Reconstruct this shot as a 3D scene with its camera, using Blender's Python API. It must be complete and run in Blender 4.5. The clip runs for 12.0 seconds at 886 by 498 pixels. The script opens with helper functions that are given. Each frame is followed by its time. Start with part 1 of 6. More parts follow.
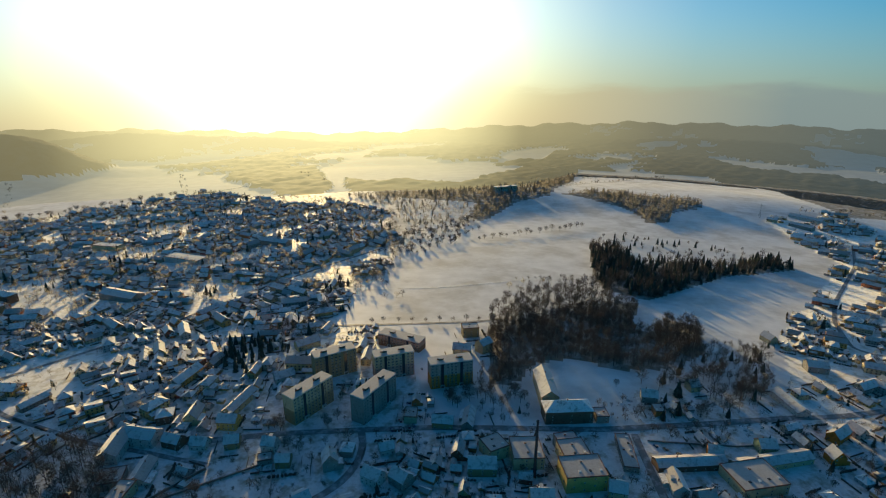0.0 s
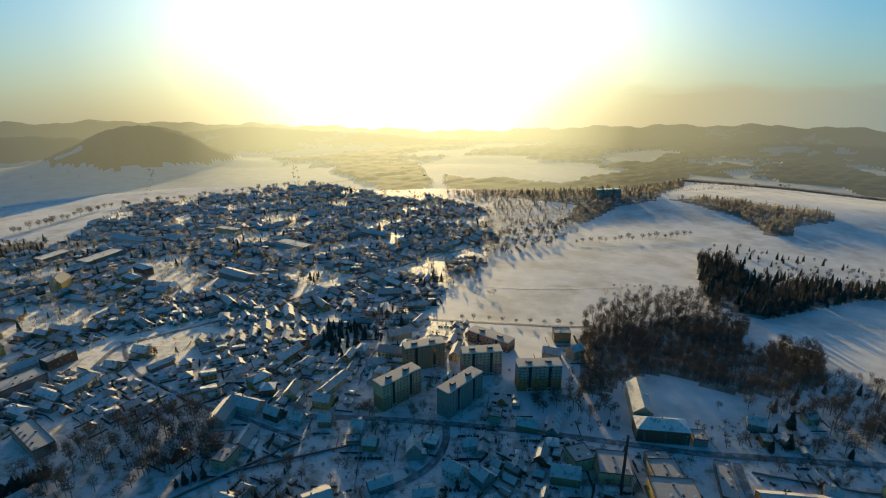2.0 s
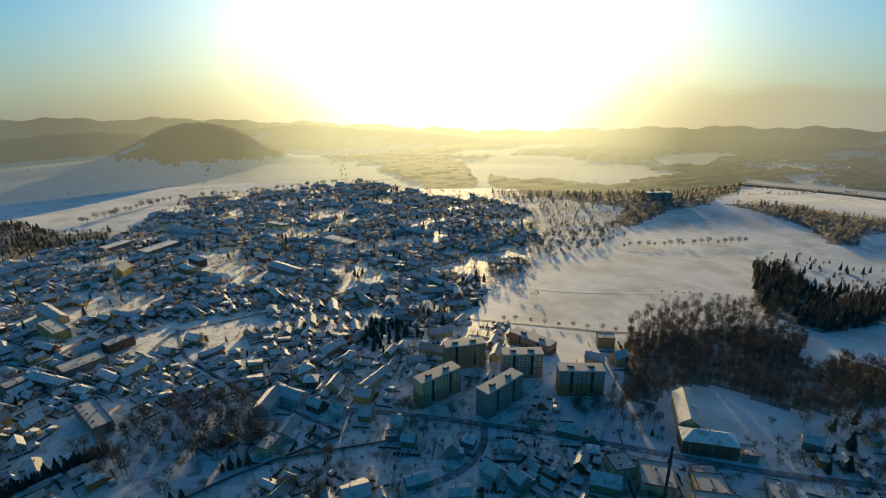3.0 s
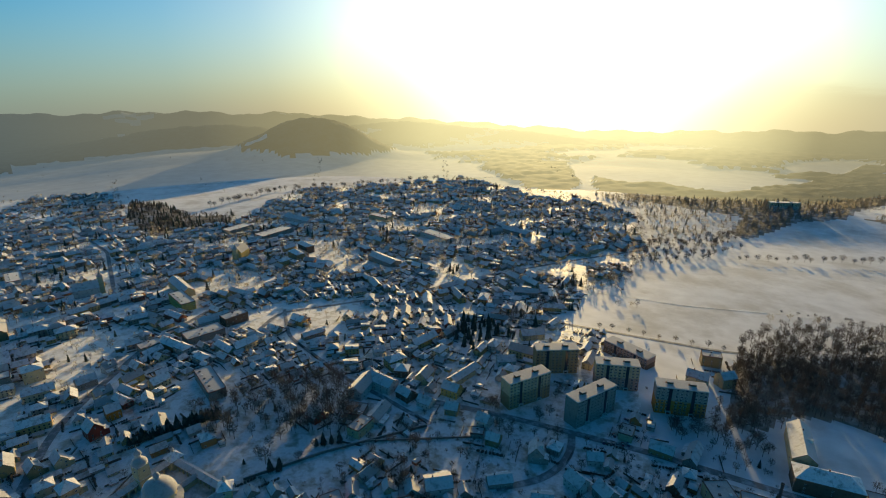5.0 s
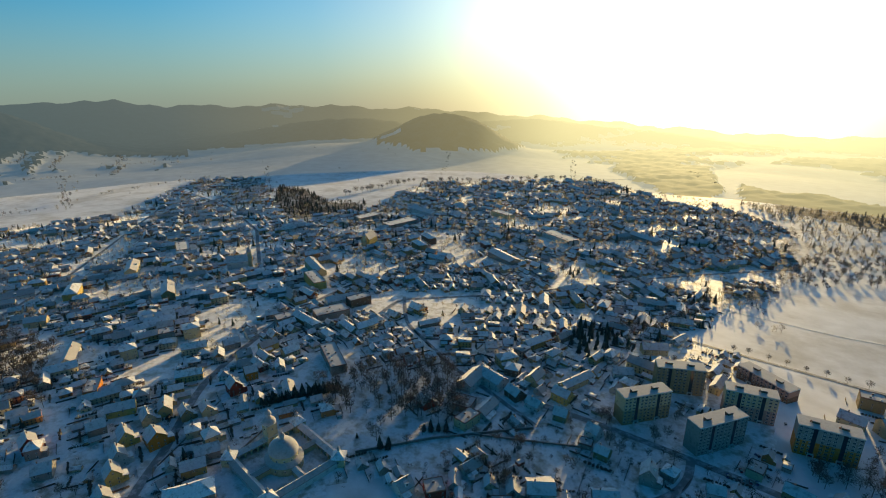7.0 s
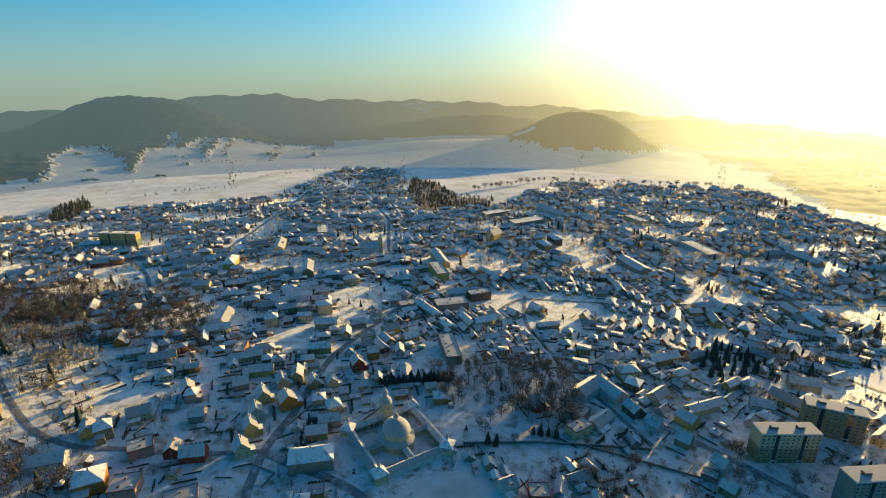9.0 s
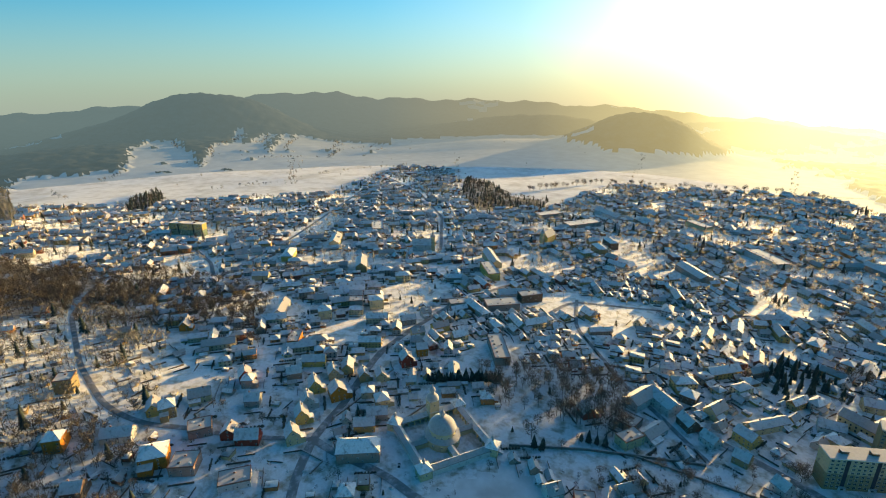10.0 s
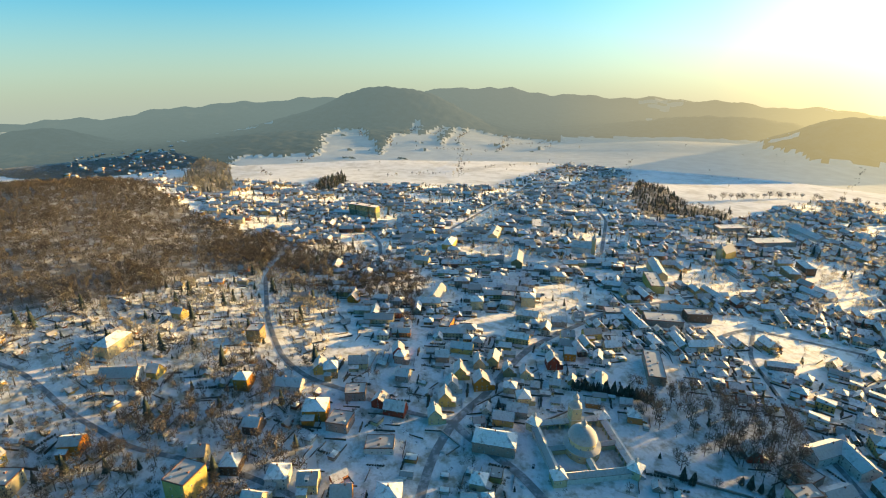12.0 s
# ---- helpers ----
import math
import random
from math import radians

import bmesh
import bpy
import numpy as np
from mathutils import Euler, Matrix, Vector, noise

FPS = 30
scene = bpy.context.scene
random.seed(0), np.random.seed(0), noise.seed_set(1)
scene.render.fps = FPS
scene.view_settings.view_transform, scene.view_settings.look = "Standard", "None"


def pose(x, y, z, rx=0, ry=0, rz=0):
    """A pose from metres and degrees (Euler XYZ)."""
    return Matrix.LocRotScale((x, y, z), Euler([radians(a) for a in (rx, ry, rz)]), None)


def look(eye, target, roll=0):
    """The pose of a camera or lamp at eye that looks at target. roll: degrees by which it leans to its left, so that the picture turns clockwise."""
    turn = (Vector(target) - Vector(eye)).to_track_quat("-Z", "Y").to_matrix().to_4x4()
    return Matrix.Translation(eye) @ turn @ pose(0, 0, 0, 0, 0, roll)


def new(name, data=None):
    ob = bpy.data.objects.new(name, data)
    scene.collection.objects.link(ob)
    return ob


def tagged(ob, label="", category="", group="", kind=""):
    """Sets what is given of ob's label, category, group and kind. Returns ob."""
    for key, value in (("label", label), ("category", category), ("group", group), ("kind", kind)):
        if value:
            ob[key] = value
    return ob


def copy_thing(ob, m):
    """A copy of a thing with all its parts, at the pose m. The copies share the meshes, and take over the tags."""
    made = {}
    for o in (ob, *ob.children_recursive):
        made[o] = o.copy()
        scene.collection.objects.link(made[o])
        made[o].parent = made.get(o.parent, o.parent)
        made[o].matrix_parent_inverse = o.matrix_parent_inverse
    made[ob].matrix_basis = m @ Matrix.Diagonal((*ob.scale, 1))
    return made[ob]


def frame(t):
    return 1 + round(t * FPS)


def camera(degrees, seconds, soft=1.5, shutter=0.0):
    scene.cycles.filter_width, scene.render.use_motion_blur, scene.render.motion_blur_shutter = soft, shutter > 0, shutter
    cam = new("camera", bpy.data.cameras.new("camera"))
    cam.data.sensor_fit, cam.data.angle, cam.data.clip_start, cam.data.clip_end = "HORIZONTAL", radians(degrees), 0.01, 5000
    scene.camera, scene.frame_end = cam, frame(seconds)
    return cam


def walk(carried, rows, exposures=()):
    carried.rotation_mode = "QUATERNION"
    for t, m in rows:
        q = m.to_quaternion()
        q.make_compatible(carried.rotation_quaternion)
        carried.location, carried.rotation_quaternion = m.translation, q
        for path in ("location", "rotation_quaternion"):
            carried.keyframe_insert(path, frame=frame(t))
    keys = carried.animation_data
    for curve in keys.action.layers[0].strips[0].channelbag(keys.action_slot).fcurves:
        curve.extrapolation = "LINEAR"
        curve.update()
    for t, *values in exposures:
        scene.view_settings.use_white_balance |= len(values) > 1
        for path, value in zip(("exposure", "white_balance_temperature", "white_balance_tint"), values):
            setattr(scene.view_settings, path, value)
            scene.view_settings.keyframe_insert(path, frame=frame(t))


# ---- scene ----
# A snowed-in town in a wide valley under a low winter sun, seen from a hovering aircraft that slowly turns to its left.
EYE = 256.0

# ---- camera ----
cam = camera(80.0, 12.0, soft=1.1)
PATH = (
    (0.0, 0.0, -18.4), (0.5, 2.88, -18.45), (1.0, 5.65, -18.45), (1.5, 8.23, -18.5), (2.0, 10.78, -18.55),
    (2.5, 13.26, -18.55), (3.0, 15.73, -18.6), (5.0, 26.72, -18.8), (5.5, 29.93, -18.9), (6.0, 33.48, -19.0),
    (6.5, 36.97, -19.05), (7.0, 40.41, -19.1), (9.0, 54.57, -19.4), (9.5, 57.55, -19.5), (10.0, 60.55, -19.5),
    (10.5, 63.95, -19.55), (11.0, 68.23, -19.7), (11.5, 73.21, -19.8), (12.0, 78.53, -19.9))
walk(cam, [(t, pose(0, 0, EYE, 90 + pitch, 0, yaw)) for t, yaw, pitch in PATH],
     exposures=((0.0, 0.08, 7400, -3), (3.0, 0.08, 7400, -3), (6.0, 0.12, 7400, -3), (9.0, 0.68, 8200, -2), (12.0, 1.26, 9200, 0)))

# ---- world and sun ----
SUN_TURN, SUN_HEIGHT = 14.3, 4.6          # degrees to the left of +y, degrees above level
sun_way = Vector((-math.sin(radians(SUN_TURN)) * math.cos(radians(SUN_HEIGHT)),
                  math.cos(radians(SUN_TURN)) * math.cos(radians(SUN_HEIGHT)), math.sin(radians(SUN_HEIGHT))))
world = bpy.data.worlds.new("world")
scene.world = world
world.use_nodes = True
wn, wl = world.node_tree.nodes, world.node_tree.links
wn.clear()
sky = wn.new("ShaderNodeTexSky")
sky.sky_type, sky.sun_disc = "NISHITA", False
sky.sun_elevation, sky.sun_rotation = radians(SUN_HEIGHT + 6.0), radians(-SUN_TURN)
sky.altitude, sky.air_density, sky.dust_density, sky.ozone_density = 500, 1.1, 0.4, 4.0
sky_bg = wn.new("ShaderNodeBackground")
sky_bg.inputs["Strength"].default_value = 0.14
# a pale layer of haze all round the horizon
up_way = wn.new("ShaderNodeSeparateXYZ")
haze_at = wn.new("ShaderNodeMapRange")
haze_at.interpolation_type = "SMOOTHSTEP"
haze_at.inputs["From Min"].default_value, haze_at.inputs["From Max"].default_value = -0.1, 0.13
haze_at.inputs["To Min"].default_value, haze_at.inputs["To Max"].default_value = 0.95, 0.0
haze = wn.new("ShaderNodeMix")
haze.data_type = "RGBA"
haze.inputs["B"].default_value = (1.15, 1.5, 1.75, 1)
wl.new(up_way.outputs["Z"], haze_at.inputs["Value"])
wl.new(haze_at.outputs["Result"], haze.inputs["Factor"])
deep = wn.new("ShaderNodeHueSaturation")
deep.inputs["Saturation"].default_value = 1.35
wl.new(sky.outputs["Color"], deep.inputs["Color"])
wl.new(deep.outputs["Color"], haze.inputs["A"])
wl.new(haze.outputs["Result"], sky_bg.inputs["Color"])
# the hazy sun's wide aureole
coord = wn.new("ShaderNodeTexCoord")
wl.new(coord.outputs["Generated"], up_way.inputs[0])
lower = wn.new("ShaderNodeVectorMath")      # the horizon lies a few degrees below the eye's level
lower.operation = "ADD"
lower.inputs[1].default_value = (0, 0, 0.09)
wl.new(coord.outputs["Generated"], lower.inputs[0])
wl.new(lower.outputs["Vector"], sky.inputs["Vector"])
dot = wn.new("ShaderNodeVectorMath")
dot.operation = "DOT_PRODUCT"
dot.inputs[1].default_value = sun_way
wl.new(coord.outputs["Generated"], dot.inputs[0])
glow = wn.new("ShaderNodeValToRGB")
glow.color_ramp.interpolation = "B_SPLINE"
for at, col in ((0.6, (0.02, 0.012, 0.004, 1)), (0.78, (0.11, 0.065, 0.02, 1)), (0.86, (0.25, 0.155, 0.05, 1)), (0.91, (0.5, 0.36, 0.16, 1)), (0.95, (0.9, 0.76, 0.44, 1)), (0.97, (1.2, 1.1, 0.85, 1)), (0.985, (1.9, 1.8, 1.6, 1))):
    e = glow.color_ramp.elements.new(at)
    e.color = col
wl.new(dot.outputs["Value"], glow.inputs["Fac"])
glow_bg = wn.new("ShaderNodeBackground")
glow_bg.inputs["Strength"].default_value = 1.0
wl.new(glow.outputs["Color"], glow_bg.inputs["Color"])
both = wn.new("ShaderNodeAddShader")
wl.new(sky_bg.outputs[0], both.inputs[0])
wl.new(glow_bg.outputs[0], both.inputs[1])
out = wn.new("ShaderNodeOutputWorld")
wl.new(both.outputs[0], out.inputs["Surface"])

sun = new("sun", bpy.data.lights.new("sun", "SUN"))
sun.data.energy, sun.data.angle, sun.data.color = 5.0, radians(0.6), (1.0, 0.7, 0.34)
sun.matrix_world = look((0, 0, 0), -sun_way)


# ---- materials ----
def mat(name, base, rough=0.8, spec=0.3, second=None, scale=1.0, amount=0.5, bump=0.0, bump_scale=8.0, metal=0.0, rand=None, island=False, fine=None):
    """A principled material: a base colour with a second one in noisy patches, finer grain and relief; rand: colours picked per piece."""
    m = bpy.data.materials.new(name)
    m.use_nodes = True
    n, l = m.node_tree.nodes, m.node_tree.links
    b = n["Principled BSDF"]
    b.inputs["Roughness"].default_value, b.inputs["Metallic"].default_value = rough, metal
    b.inputs["Specular IOR Level"].default_value = spec
    tc = n.new("ShaderNodeTexCoord")
    geo = n.new("ShaderNodeNewGeometry")
    if rand:
        r = n.new("ShaderNodeValToRGB")
        r.color_ramp.interpolation = "CONSTANT"
        while len(r.color_ramp.elements) < len(rand):
            r.color_ramp.elements.new(1.0)
        for k, c in enumerate(rand):
            r.color_ramp.elements[k].position = k / len(rand)
            r.color_ramp.elements[k].color = (*c, 1)
        if island:
            l.new(geo.outputs["Random Per Island"], r.inputs["Fac"])
        else:
            info = n.new("ShaderNodeObjectInfo")
            l.new(info.outputs["Random"], r.inputs["Fac"])
        col = r.outputs["Color"]
    else:
        rgb = n.new("ShaderNodeRGB")
        rgb.outputs[0].default_value = (*base, 1)
        col = rgb.outputs[0]
    if second:
        tx = n.new("ShaderNodeTexNoise")
        tx.inputs["Scale"].default_value, tx.inputs["Detail"].default_value = scale, 6
        tx.inputs["Roughness"].default_value = 0.65
        l.new(geo.outputs["Position"], tx.inputs["Vector"])
        ramp = n.new("ShaderNodeMapRange")
        ramp.inputs["From Min"].default_value, ramp.inputs["From Max"].default_value = 0.62 - amount * 0.3, 0.74 - amount * 0.2
        l.new(tx.outputs["Fac"], ramp.inputs["Value"])
        mix = n.new("ShaderNodeMix")
        mix.data_type = "RGBA"
        l.new(ramp.outputs["Result"], mix.inputs["Factor"])
        l.new(col, mix.inputs["A"])
        mix.inputs["B"].default_value = (*second, 1)
        col = mix.outputs["Result"]
    if fine:
        tf = n.new("ShaderNodeTexNoise")
        tf.inputs["Scale"].default_value, tf.inputs["Detail"].default_value = fine, 3
        l.new(geo.outputs["Position"], tf.inputs["Vector"])
        mr = n.new("ShaderNodeMapRange")
        mr.inputs["To Min"].default_value, mr.inputs["To Max"].default_value = 0.7, 1.15
        l.new(tf.outputs["Fac"], mr.inputs["Value"])
        sc = n.new("ShaderNodeVectorMath")
        sc.operation = "SCALE"
        l.new(col, sc.inputs[0])
        l.new(mr.outputs["Result"], sc.inputs["Scale"])
        col = sc.outputs["Vector"]
    l.new(col, b.inputs["Base Color"])
    if bump:
        tb = n.new("ShaderNodeTexNoise")
        tb.inputs["Scale"].default_value, tb.inputs["Detail"].default_value = bump_scale, 5
        l.new(geo.outputs["Position"], tb.inputs["Vector"])
        bp = n.new("ShaderNodeBump")
        bp.inputs["Strength"].default_value, bp.inputs["Distance"].default_value = min(1.0, bump), bump
        l.new(tb.outputs["Fac"], bp.inputs["Height"])
        l.new(bp.outputs["Normal"], b.inputs["Normal"])
    return m


WALLS = [(0.5, 0.42, 0.28), (0.58, 0.55, 0.48), (0.52, 0.33, 0.12), (0.38, 0.35, 0.32), (0.54, 0.38, 0.17), (0.56, 0.45, 0.26), (0.48, 0.2, 0.07),
         (0.44, 0.42, 0.38), (0.28, 0.23, 0.19), (0.5, 0.44, 0.3), (0.28, 0.1, 0.06), (0.38, 0.39, 0.4)]
M_SNOW = mat("snow", (0.8, 0.8, 0.81), 0.8, 0.12, second=(0.56, 0.55, 0.54), scale=0.012, amount=0.5, bump=0.3, bump_scale=0.3, fine=0.05)
M_TOWN = mat("trodden_snow", (0.74, 0.74, 0.75), 0.75, 0.15, second=(0.33, 0.29, 0.22), scale=0.09, amount=0.5, bump=0.35, bump_scale=0.6, fine=0.5)
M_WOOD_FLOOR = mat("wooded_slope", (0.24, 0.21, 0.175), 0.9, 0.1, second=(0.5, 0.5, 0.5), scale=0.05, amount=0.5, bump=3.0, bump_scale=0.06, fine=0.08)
M_ROAD = mat("road_surface", (0.22, 0.22, 0.22), 0.7, 0.2, second=(0.5, 0.5, 0.51), scale=0.16, amount=0.45, bump=0.05, bump_scale=2.0, fine=1.5)
M_ROOF_SNOW = mat("roof_snow", (0.76, 0.76, 0.77), 0.75, 0.15, rand=[(0.76, 0.76, 0.77), (0.68, 0.68, 0.69), (0.58, 0.57, 0.57), (0.74, 0.74, 0.74), (0.4, 0.38, 0.37), (0.66, 0.66, 0.66), (0.78, 0.78, 0.78), (0.52, 0.51, 0.5)], island=True,
                  second=(0.34, 0.31, 0.29), scale=0.3, amount=0.35, bump=0.12, bump_scale=1.5, fine=0.8)
M_TILE = mat("roof_tile", (0.2, 0.09, 0.06), 0.75, 0.3, second=(0.1, 0.08, 0.07), scale=0.8, amount=0.5)
M_WALL = mat("rendered_wall", (0.6, 0.55, 0.45), 0.85, 0.2, rand=WALLS, second=(0.24, 0.21, 0.18), scale=0.3, amount=0.3, bump=0.02, bump_scale=3, fine=0.9)
M_WALL_FAR = mat("rendered_walls", (0.6, 0.55, 0.45), 0.85, 0.2, rand=WALLS, island=True, second=(0.3, 0.27, 0.23), scale=0.3, amount=0.22, fine=0.9)
M_GLASS = mat("window_glass", (0.03, 0.035, 0.045), 0.12, 0.6)
M_FRAME = mat("window_frame", (0.7, 0.69, 0.66), 0.5, 0.4)
M_BRICK = mat("brick", (0.3, 0.12, 0.08), 0.85, 0.2, second=(0.18, 0.1, 0.08), scale=2.0)
M_DARK = mat("dark_metal", (0.04, 0.04, 0.045), 0.5, 0.4)
M_BARK = mat("bark", (0.12, 0.095, 0.075), 0.9, 0.1, fine=2.0)
M_TWIG = mat("bare_twigs", (0.125, 0.105, 0.085), 0.9, 0.1, second=(0.2, 0.17, 0.14), scale=0.05, amount=0.35, fine=0.3)
M_NEEDLE = mat("spruce_needles", (0.042, 0.056, 0.042), 0.8, 0.2, second=(0.12, 0.13, 0.125), scale=0.35, amount=0.42, fine=0.5)


# paler copies for far trees: frost, with distance haze painted into the colour
M_HAZY_FROST_TWIG = mat("hazy_frost_twigs", (0.14, 0.125, 0.115), 0.9, 0.1, second=(0.26, 0.26, 0.26), scale=0.05, amount=0.4, fine=0.15)
M_HAZY_FROST_NEEDLE = mat("hazy_frost_needles", (0.17, 0.165, 0.145), 0.85, 0.2, second=(0.28, 0.28, 0.26), scale=0.04, amount=0.4, fine=0.2)
for m_frost, w_frost in ((M_WOOD_FLOOR, 0.05), (M_SNOW, 0.15), (M_TOWN, 1.0), (M_ROOF_SNOW, 1.0)):      # hoar frost
    b_frost = m_frost.node_tree.nodes["Principled BSDF"]
    b_frost.inputs["Coat Weight"].default_value, b_frost.inputs["Coat Roughness"].default_value = (0.0 if m_frost == M_WOOD_FLOOR else 0.25 if m_frost == M_TOWN else 0.12), 0.55      # frozen crust
    b_frost.inputs["Sheen Weight"].default_value, b_frost.inputs["Sheen Roughness"].default_value = w_frost, 0.45


def let_through(m, share, colour):
    """Twigs and needles let some light through."""
    n, l = m.node_tree.nodes, m.node_tree.links
    t, mix = n.new("ShaderNodeBsdfTranslucent"), n.new("ShaderNodeMixShader")
    t.inputs["Color"].default_value = (*colour, 1)
    mix.inputs["Fac"].default_value = share
    l.new(n["Principled BSDF"].outputs[0], mix.inputs[1])
    l.new(t.outputs[0], mix.inputs[2])
    l.new(mix.outputs[0], n["Material Output"].inputs["Surface"])


# far crowns pass much sunlight, which adds to their hazy look
let_through(M_HAZY_FROST_TWIG, 0.55, (0.5, 0.46, 0.38))
let_through(M_HAZY_FROST_NEEDLE, 0.5, (0.5, 0.46, 0.36))
let_through(M_TWIG, 0.05, (0.2, 0.15, 0.1))


def haze_glow_mat(name, base, low=0.55, high=1.8):
    """Far hills of the backdrop, pale with haze that is painted in as a glow."""
    m = bpy.data.materials.new(name)
    m.use_nodes = True
    n, l = m.node_tree.nodes, m.node_tree.links
    b = n["Principled BSDF"]
    b.inputs["Roughness"].default_value, b.inputs["Specular IOR Level"].default_value = 0.9, 0.1
    geo = n.new("ShaderNodeNewGeometry")
    tx = n.new("ShaderNodeTexNoise")
    tx.inputs["Scale"].default_value, tx.inputs["Detail"].default_value = 0.02, 8
    l.new(geo.outputs["Position"], tx.inputs["Vector"])
    ramp = n.new("ShaderNodeValToRGB")
    ramp.color_ramp.elements[0].position, ramp.color_ramp.elements[1].position = 0.35, 0.7
    ramp.color_ramp.elements[0].color, ramp.color_ramp.elements[1].color = (*[c * low for c in base], 1), (*[min(0.85, c * high) for c in base], 1)
    l.new(tx.outputs["Fac"], ramp.inputs["Fac"])
    l.new(ramp.outputs["Color"], b.inputs["Base Color"])
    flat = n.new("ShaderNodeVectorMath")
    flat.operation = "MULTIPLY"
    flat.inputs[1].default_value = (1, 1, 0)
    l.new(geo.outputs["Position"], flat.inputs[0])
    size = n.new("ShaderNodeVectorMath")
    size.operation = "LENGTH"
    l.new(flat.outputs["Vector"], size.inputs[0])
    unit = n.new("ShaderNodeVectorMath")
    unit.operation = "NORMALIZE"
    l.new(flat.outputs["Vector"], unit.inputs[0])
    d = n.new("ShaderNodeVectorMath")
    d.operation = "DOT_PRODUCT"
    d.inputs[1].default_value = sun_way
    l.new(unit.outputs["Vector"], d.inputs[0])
    # haze put into emission: blue-grey away from the sun, yellow towards it
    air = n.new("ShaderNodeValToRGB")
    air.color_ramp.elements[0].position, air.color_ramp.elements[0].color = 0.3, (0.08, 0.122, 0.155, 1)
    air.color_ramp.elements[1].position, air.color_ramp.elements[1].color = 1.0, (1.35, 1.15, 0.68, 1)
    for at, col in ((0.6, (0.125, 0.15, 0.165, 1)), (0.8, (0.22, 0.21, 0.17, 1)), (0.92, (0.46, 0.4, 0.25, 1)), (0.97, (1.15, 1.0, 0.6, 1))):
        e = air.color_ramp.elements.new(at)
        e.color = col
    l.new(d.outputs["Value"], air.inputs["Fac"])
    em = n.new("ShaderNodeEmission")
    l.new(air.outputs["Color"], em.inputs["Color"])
    # more of the painted haze with distance
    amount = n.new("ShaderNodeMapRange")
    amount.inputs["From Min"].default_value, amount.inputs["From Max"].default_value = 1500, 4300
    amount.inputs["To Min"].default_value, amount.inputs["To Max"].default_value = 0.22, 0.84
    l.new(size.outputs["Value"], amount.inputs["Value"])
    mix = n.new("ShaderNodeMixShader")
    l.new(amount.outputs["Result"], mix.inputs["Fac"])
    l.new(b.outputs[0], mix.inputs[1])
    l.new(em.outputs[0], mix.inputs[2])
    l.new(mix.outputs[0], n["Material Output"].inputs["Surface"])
    return m


M_FAR_WOOD = haze_glow_mat("hazed_distant_wood", (0.045, 0.05, 0.048))
M_FAR_SNOW = haze_glow_mat("hazed_distant_snow", (0.78, 0.78, 0.8), 0.9, 1.08)


# ---- mesh building ----
class Mesher:
    """Gathers vertices, faces and materials for one mesh."""
    def __init__(self):
        self.v, self.f, self.m, self.mats = [], [], [], []

    def slot(self, material):
        if material not in self.mats:
            self.mats.append(material)
        return self.mats.index(material)

    def add(self, verts, faces, material, at=None):
        k, s = len(self.v), self.slot(material)
        self.v += [tuple(at @ Vector(p)) for p in verts] if at else [tuple(p) for p in verts]
        self.f += [tuple(k + i for i in f) for f in faces]
        self.m += [s] * len(faces)

    def box(self, x0, x1, y0, y1, z0, z1, material, at=None):
        v = [(x0, y0, z0), (x1, y0, z0), (x1, y1, z0), (x0, y1, z0), (x0, y0, z1), (x1, y0, z1), (x1, y1, z1), (x0, y1, z1)]
        self.add(v, [(3, 2, 1, 0), (4, 5, 6, 7), (0, 1, 5, 4), (1, 2, 6, 5), (2, 3, 7, 6), (3, 0, 4, 7)], material, at)

    def ring(self, rows, material, at=None, n=12, cap=True, sx=1.0, sy=1.0):
        """A turned body: rows of (radius, height)."""
        v, f = [], []
        for r, z in rows:
            v += [(r * sx * math.cos(2 * math.pi * k / n), r * sy * math.sin(2 * math.pi * k / n), z) for k in range(n)]
        for j in range(len(rows) - 1):
            f += [(j * n + k, j * n + (k + 1) % n, (j + 1) * n + (k + 1) % n, (j + 1) * n + k) for k in range(n)]
        if cap:
            f += [tuple(range(n - 1, -1, -1)), tuple((len(rows) - 1) * n + k for k in range(n))]
        self.add(v, f, material, at)

    def mesh(self, name, smooth=False):
        me = bpy.data.meshes.new(name)
        me.from_pydata(self.v, [], self.f)
        for x in self.mats:
            me.materials.append(x)
        me.polygons.foreach_set("material_index", self.m)
        if smooth:
            me.polygons.foreach_set("use_smooth", [True] * len(self.f))
        me.update()
        return me


def part(name, mesher, parent, label="", at=None, smooth=False):
    """One mesh object under a thing or a part. mesher: a Mesher or a mesh that is shared."""
    data = mesher.mesh(name, smooth) if isinstance(mesher, Mesher) else mesher
    ob = new(name, data)
    ob.parent = parent
    if at:
        ob.matrix_basis = at
    if label:
        ob["label"] = label
    return ob


